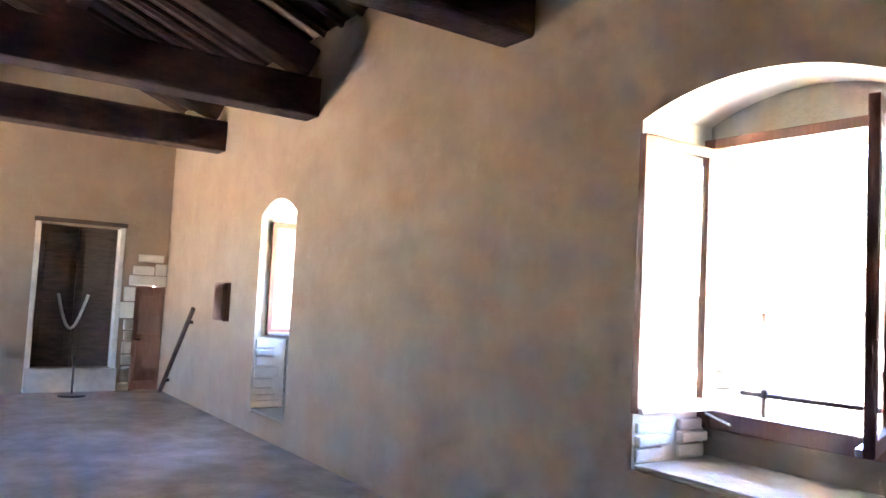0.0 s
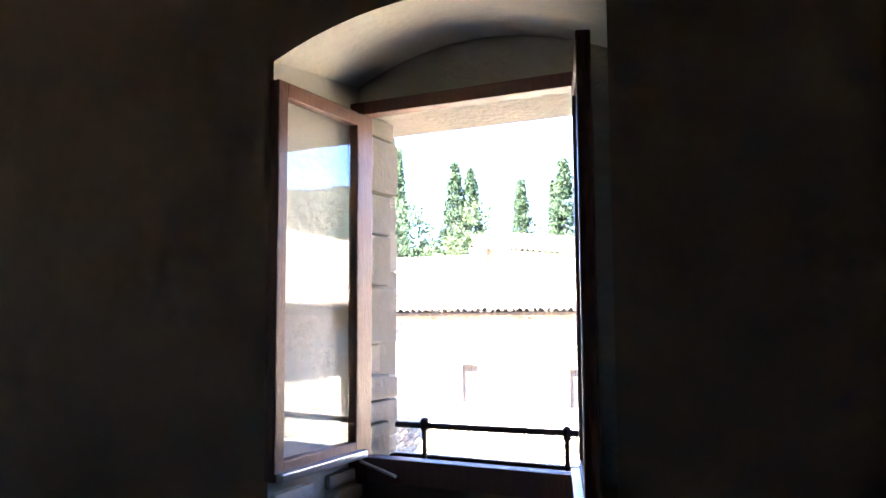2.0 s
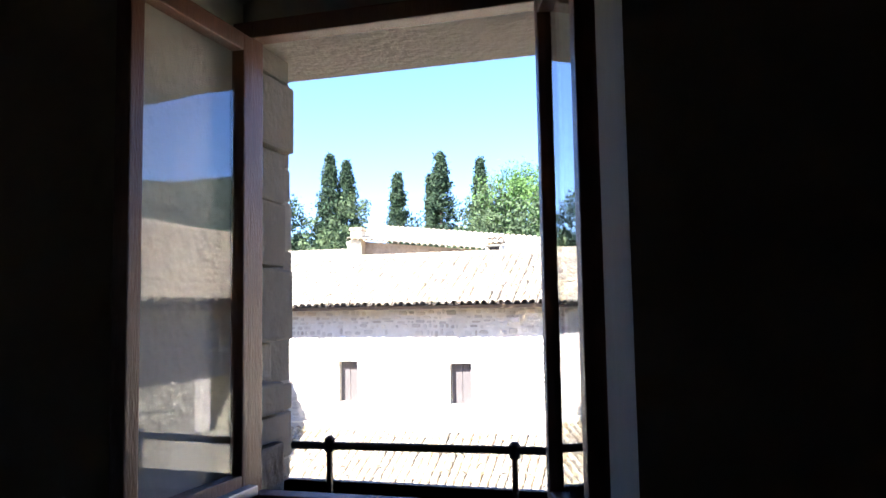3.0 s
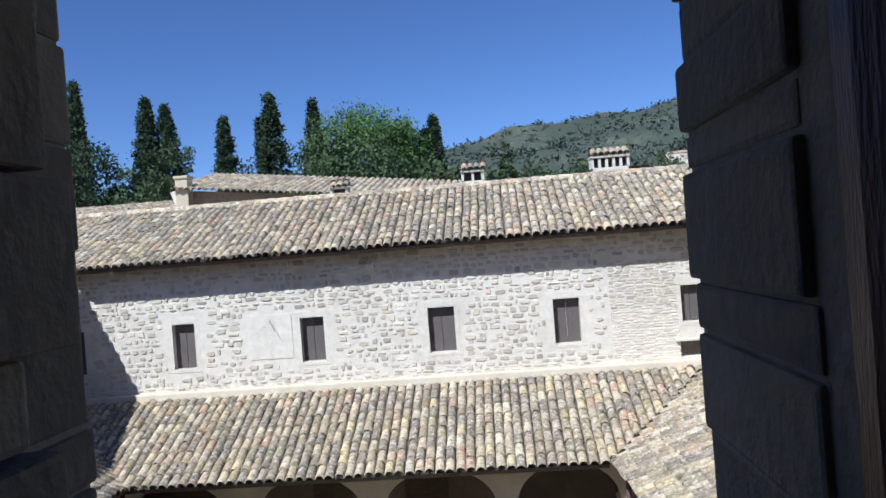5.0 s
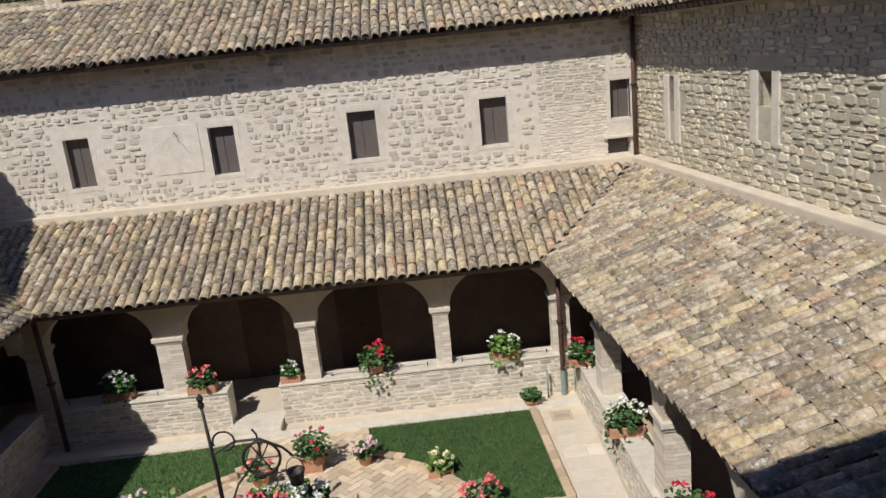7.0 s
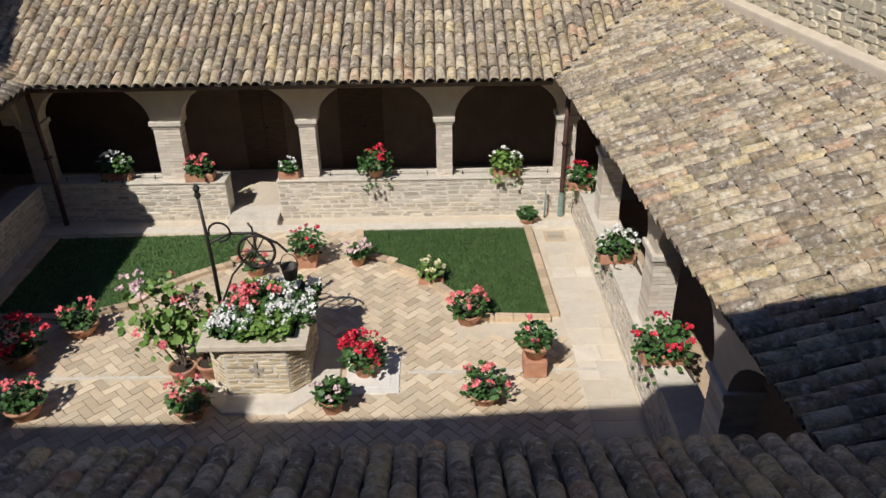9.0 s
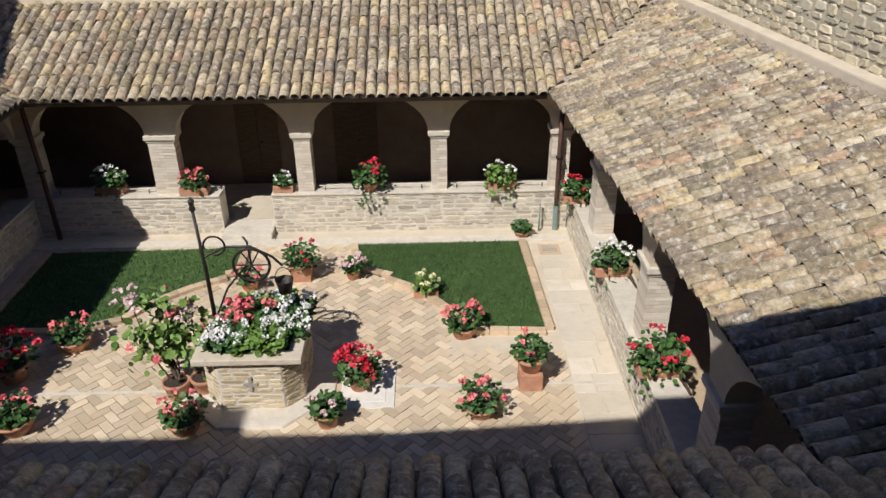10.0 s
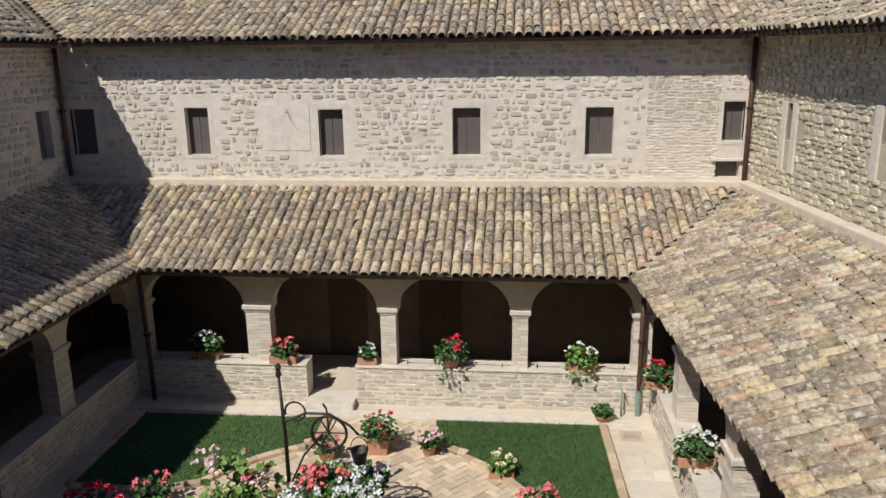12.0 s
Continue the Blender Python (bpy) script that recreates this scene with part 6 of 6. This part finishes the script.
broad_tree(-7.4, 42, 0, 15.0, 3.2, 13)
broad_tree(-4.4, 41, 0, 13.6, 3.0, 14)
broad_tree(-1.2, 41, 0, 12.6, 2.4, 15)
broad_tree(-17.2, 43, 0, 15.6, 1.4, 16, M_TREE, 0.9, "thin light green tree", 0.11, 110)
broad_tree(-18.6, 41, 0, 13.6, 1.9, 17)
broad_tree(-22.5, 42, 0, 15.4, 3.0, 18, M_CYPRESS, 1.0, "dark leafy tree in shade")
broad_tree(-26.5, 42, 0, 16.2, 3.4, 19, M_CYPRESS, 1.0, "dark leafy tree in shade")
broad_tree(-14.2, 48, 0, 14.0, 2.6, 20, M_CYPRESS)
broad_tree(-9.8, 48, 0, 14.2, 3.0, 21, M_CYPRESS)
broad_tree(2.9, 46, 0, 14.3, 1.05, 22, M_TREE, 1.0, "slim conical green tree", 0.11, 180)
broad_tree(0.4, 42, 0, 11.6, 1.6, 23)
broad_tree(4.6, 48, 0, 12.4, 2.2, 24)
broad_tree(7.8, 52, 0, 12.8, 2.4, 25)
broad_tree(11.5, 55, 0, 12.6, 2.6, 26)
broad_tree(16, 58, 0, 13.0, 3.0, 27)
broad_tree(21, 60, 0, 13.4, 3.2, 28)


def palm(x, y, base, top):
    rnd = random.Random(5)
    t = thing("palm_tree", "palm tree with drooping green fronds", "tree", at=(x, y, base))
    h = top - base
    part("trunk", tube(bmesh.new(), [(0, 0, 0), (0.1, 0, h * 0.5), (0, 0, h * 0.86)], [0.3, 0.24, 0.26], 10), M_BARK, t)
    for k in range(22):
        a = k * 2.4
        el = rnd.uniform(-0.2, 1.2)
        v, f = [], []
        for s in range(9):
            u = s / 8
            p = Vector((math.cos(a) * 1.7 * u, math.sin(a) * 1.7 * u, h * 0.87 + 1.5 * u * math.sin(el) - 1.1 * u * u))
            w = 0.22 * math.sin(math.pi * (0.1 + 0.88 * u))
            side_ = Vector((-math.sin(a), math.cos(a), -0.4)).normalized()
            v += [p - side_ * w, p + side_ * w]
        f = [(2 * s, 2 * s + 1, 2 * s + 3, 2 * s + 2) for s in range(8)]
        part("frond", raw("frond", v, f, M_TREE), None, t)


palm(9.6, 40, 0, 12.2)

# woods, hill and far houses
rnd = random.Random(90)
bv, bf = [], []
cs = []
for _ in range(1000):
    u = rnd.uniform(-70, 110)
    w = rnd.uniform(60, 160)
    cs.append(Vector((u, w, 6.5 + w * 0.035 + rnd.uniform(0, 3.0))))
v, f = crown(rnd, cs, 55, 0.36, 1.4)
woods = tagged(new("woods", raw("woods", v, f, M_TREE)), "belt of green woods behind the convent", "woods", kind="stuff")


def hill_height(x, y):
    """Height of the mountain side: rises to the east and away from the convent."""
    far = max(0.0, min(1.0, (y - 150) / 1000))
    east = max(0.0, min(1.0, (x + 500) / 1000))
    ridge = 12 + 98 * far ** 1.1 + 138 * far * east ** 1.5
    rough = noise.fractal(Vector((x * 0.006, y * 0.006, 0.3)), 1.0, 2.0, 5)
    return 4 + ridge * (0.25 + 0.75 * far) + rough * (3 + 16 * far)


hv, hf_ = [], []
nx, ny = 150, 110
for j in range(ny):
    for i in range(nx):
        y = 120 + 1120 * (j / (ny - 1)) ** 1.2
        x = -900 + 2300 * i / (nx - 1)
        hv.append((x, y, hill_height(x, y)))
for j in range(ny - 1):
    for i in range(nx - 1):
        k = j * nx + i
        hf_.append((k, k + 1, k + nx + 1, k + nx))
tagged(new("backdrop_hill", raw("backdrop_hill", hv, hf_, M_HILL, True)), "wooded mountain side with clearings", "hill", kind="structure")
# rough tree cover that breaks the slope's outline
cs = []
for _ in range(6000):
    y = rnd.uniform(220, 1235)
    x = rnd.uniform(-250, 900)
    cs.append(Vector((x, y, hill_height(x, y) + 0.3)))
v, f = crown(rnd, cs, 10, 2.4, 2.2)
tagged(new("hill_trees", raw("hill_trees", v, f, M_HILLTREE)), "trees covering the far slope", "woods", kind="stuff")


def house(x, y, w, d, h, turn):
    g = hill_height(x, y)
    t = thing("house", "far cream house with a tiled roof on the slope", "house", "hillside houses", at=(x, y, g - 1))
    t.rotation_euler = (0, 0, turn)
    part("wall", boxed(-w, w, -d, d, 0, h), M_HOUSE, t)
    bm = bmesh.new()
    a = [bm.verts.new(p) for p in ((-w - 0.5, -d - 0.5, h), (w + 0.5, -d - 0.5, h), (w + 0.5, d + 0.5, h), (-w - 0.5, d + 0.5, h), (-w - 0.5, 0, h + d * 0.5), (w + 0.5, 0, h + d * 0.5))]
    for q in ((0, 1, 5, 4), (2, 3, 4, 5), (0, 4, 3), (1, 2, 5), (0, 3, 2, 1)):
        bm.faces.new([a[i] for i in q])
    part("roof", bm, M_HOUSEROOF, t)
    for k in (-0.5, 0.0, 0.5):
        part("window", boxed(k * w - 0.6, k * w + 0.6, -d - 0.1, -d + 0.1, h * 0.5, h * 0.5 + 1.6), M_SHUTTER, t)


rnd = random.Random(33)
for _ in range(34):
    house(rnd.uniform(150, 290), rnd.uniform(520, 640), rnd.uniform(4, 8), rnd.uniform(3.5, 5), rnd.uniform(5, 8), rnd.uniform(-0.4, 0.4))
for _ in range(16):
    house(rnd.uniform(10, 160), rnd.uniform(360, 520), rnd.uniform(4, 7), rnd.uniform(3.5, 5), rnd.uniform(4, 7), rnd.uniform(-0.4, 0.4))

# ---- small things about the courtyard ----
post = thing("bollard", "short grey-green metal post by the parapet", "post", at=(4.02, 12.26, 0.0))
part("pole", tube(bmesh.new(), [(0, 0, 0), (0, 0, 0.62)], 0.020, 10), M_VERDIGRIS, post, smooth=True)
part("tap", tube(bmesh.new(), [(0, 0, 0.56), (0, -0.09, 0.57), (0, -0.12, 0.52)], 0.014, 8), M_VERDIGRIS, post, "bent spout")
grate = thing("drain_grate", "square stone drain cover flush with the paving", "drain", at=(4.12, 11.45, 0.0))
part("border", boxed(-0.21, 0.21, -0.21, 0.21, -0.02, 0.006, 0.003), M_KERB, grate)
for k in range(5):
    part("slot_bar", boxed(-0.15, 0.15, -0.15 + 0.065 * k, -0.11 + 0.065 * k, 0.0, 0.012, 0.002), M_GREYSTONE, grate)


def shelf_board(x, y, turn):
    """A dark plank leaning on the parapet behind a trough."""
    b = thing("wooden_board", "weathered dark plank holding a flower trough on the parapet", "board", "parapet boards", at=(x, y, 0.89))
    part("plank", boxed(-0.02, 0.02, -0.55, 0.55, 0.0, 0.10, 0.008, m=pose(0, 0, 0, 12, 0, turn)), M_DARKWOOD, b)
    part("prop", boxed(-0.02, 0.02, -0.04, 0.04, -0.005, 0.14, 0.005), M_DARKWOOD, b)


shelf_board(4.98, 8.95, 6)
shelf_board(5.02, 6.30, 6)
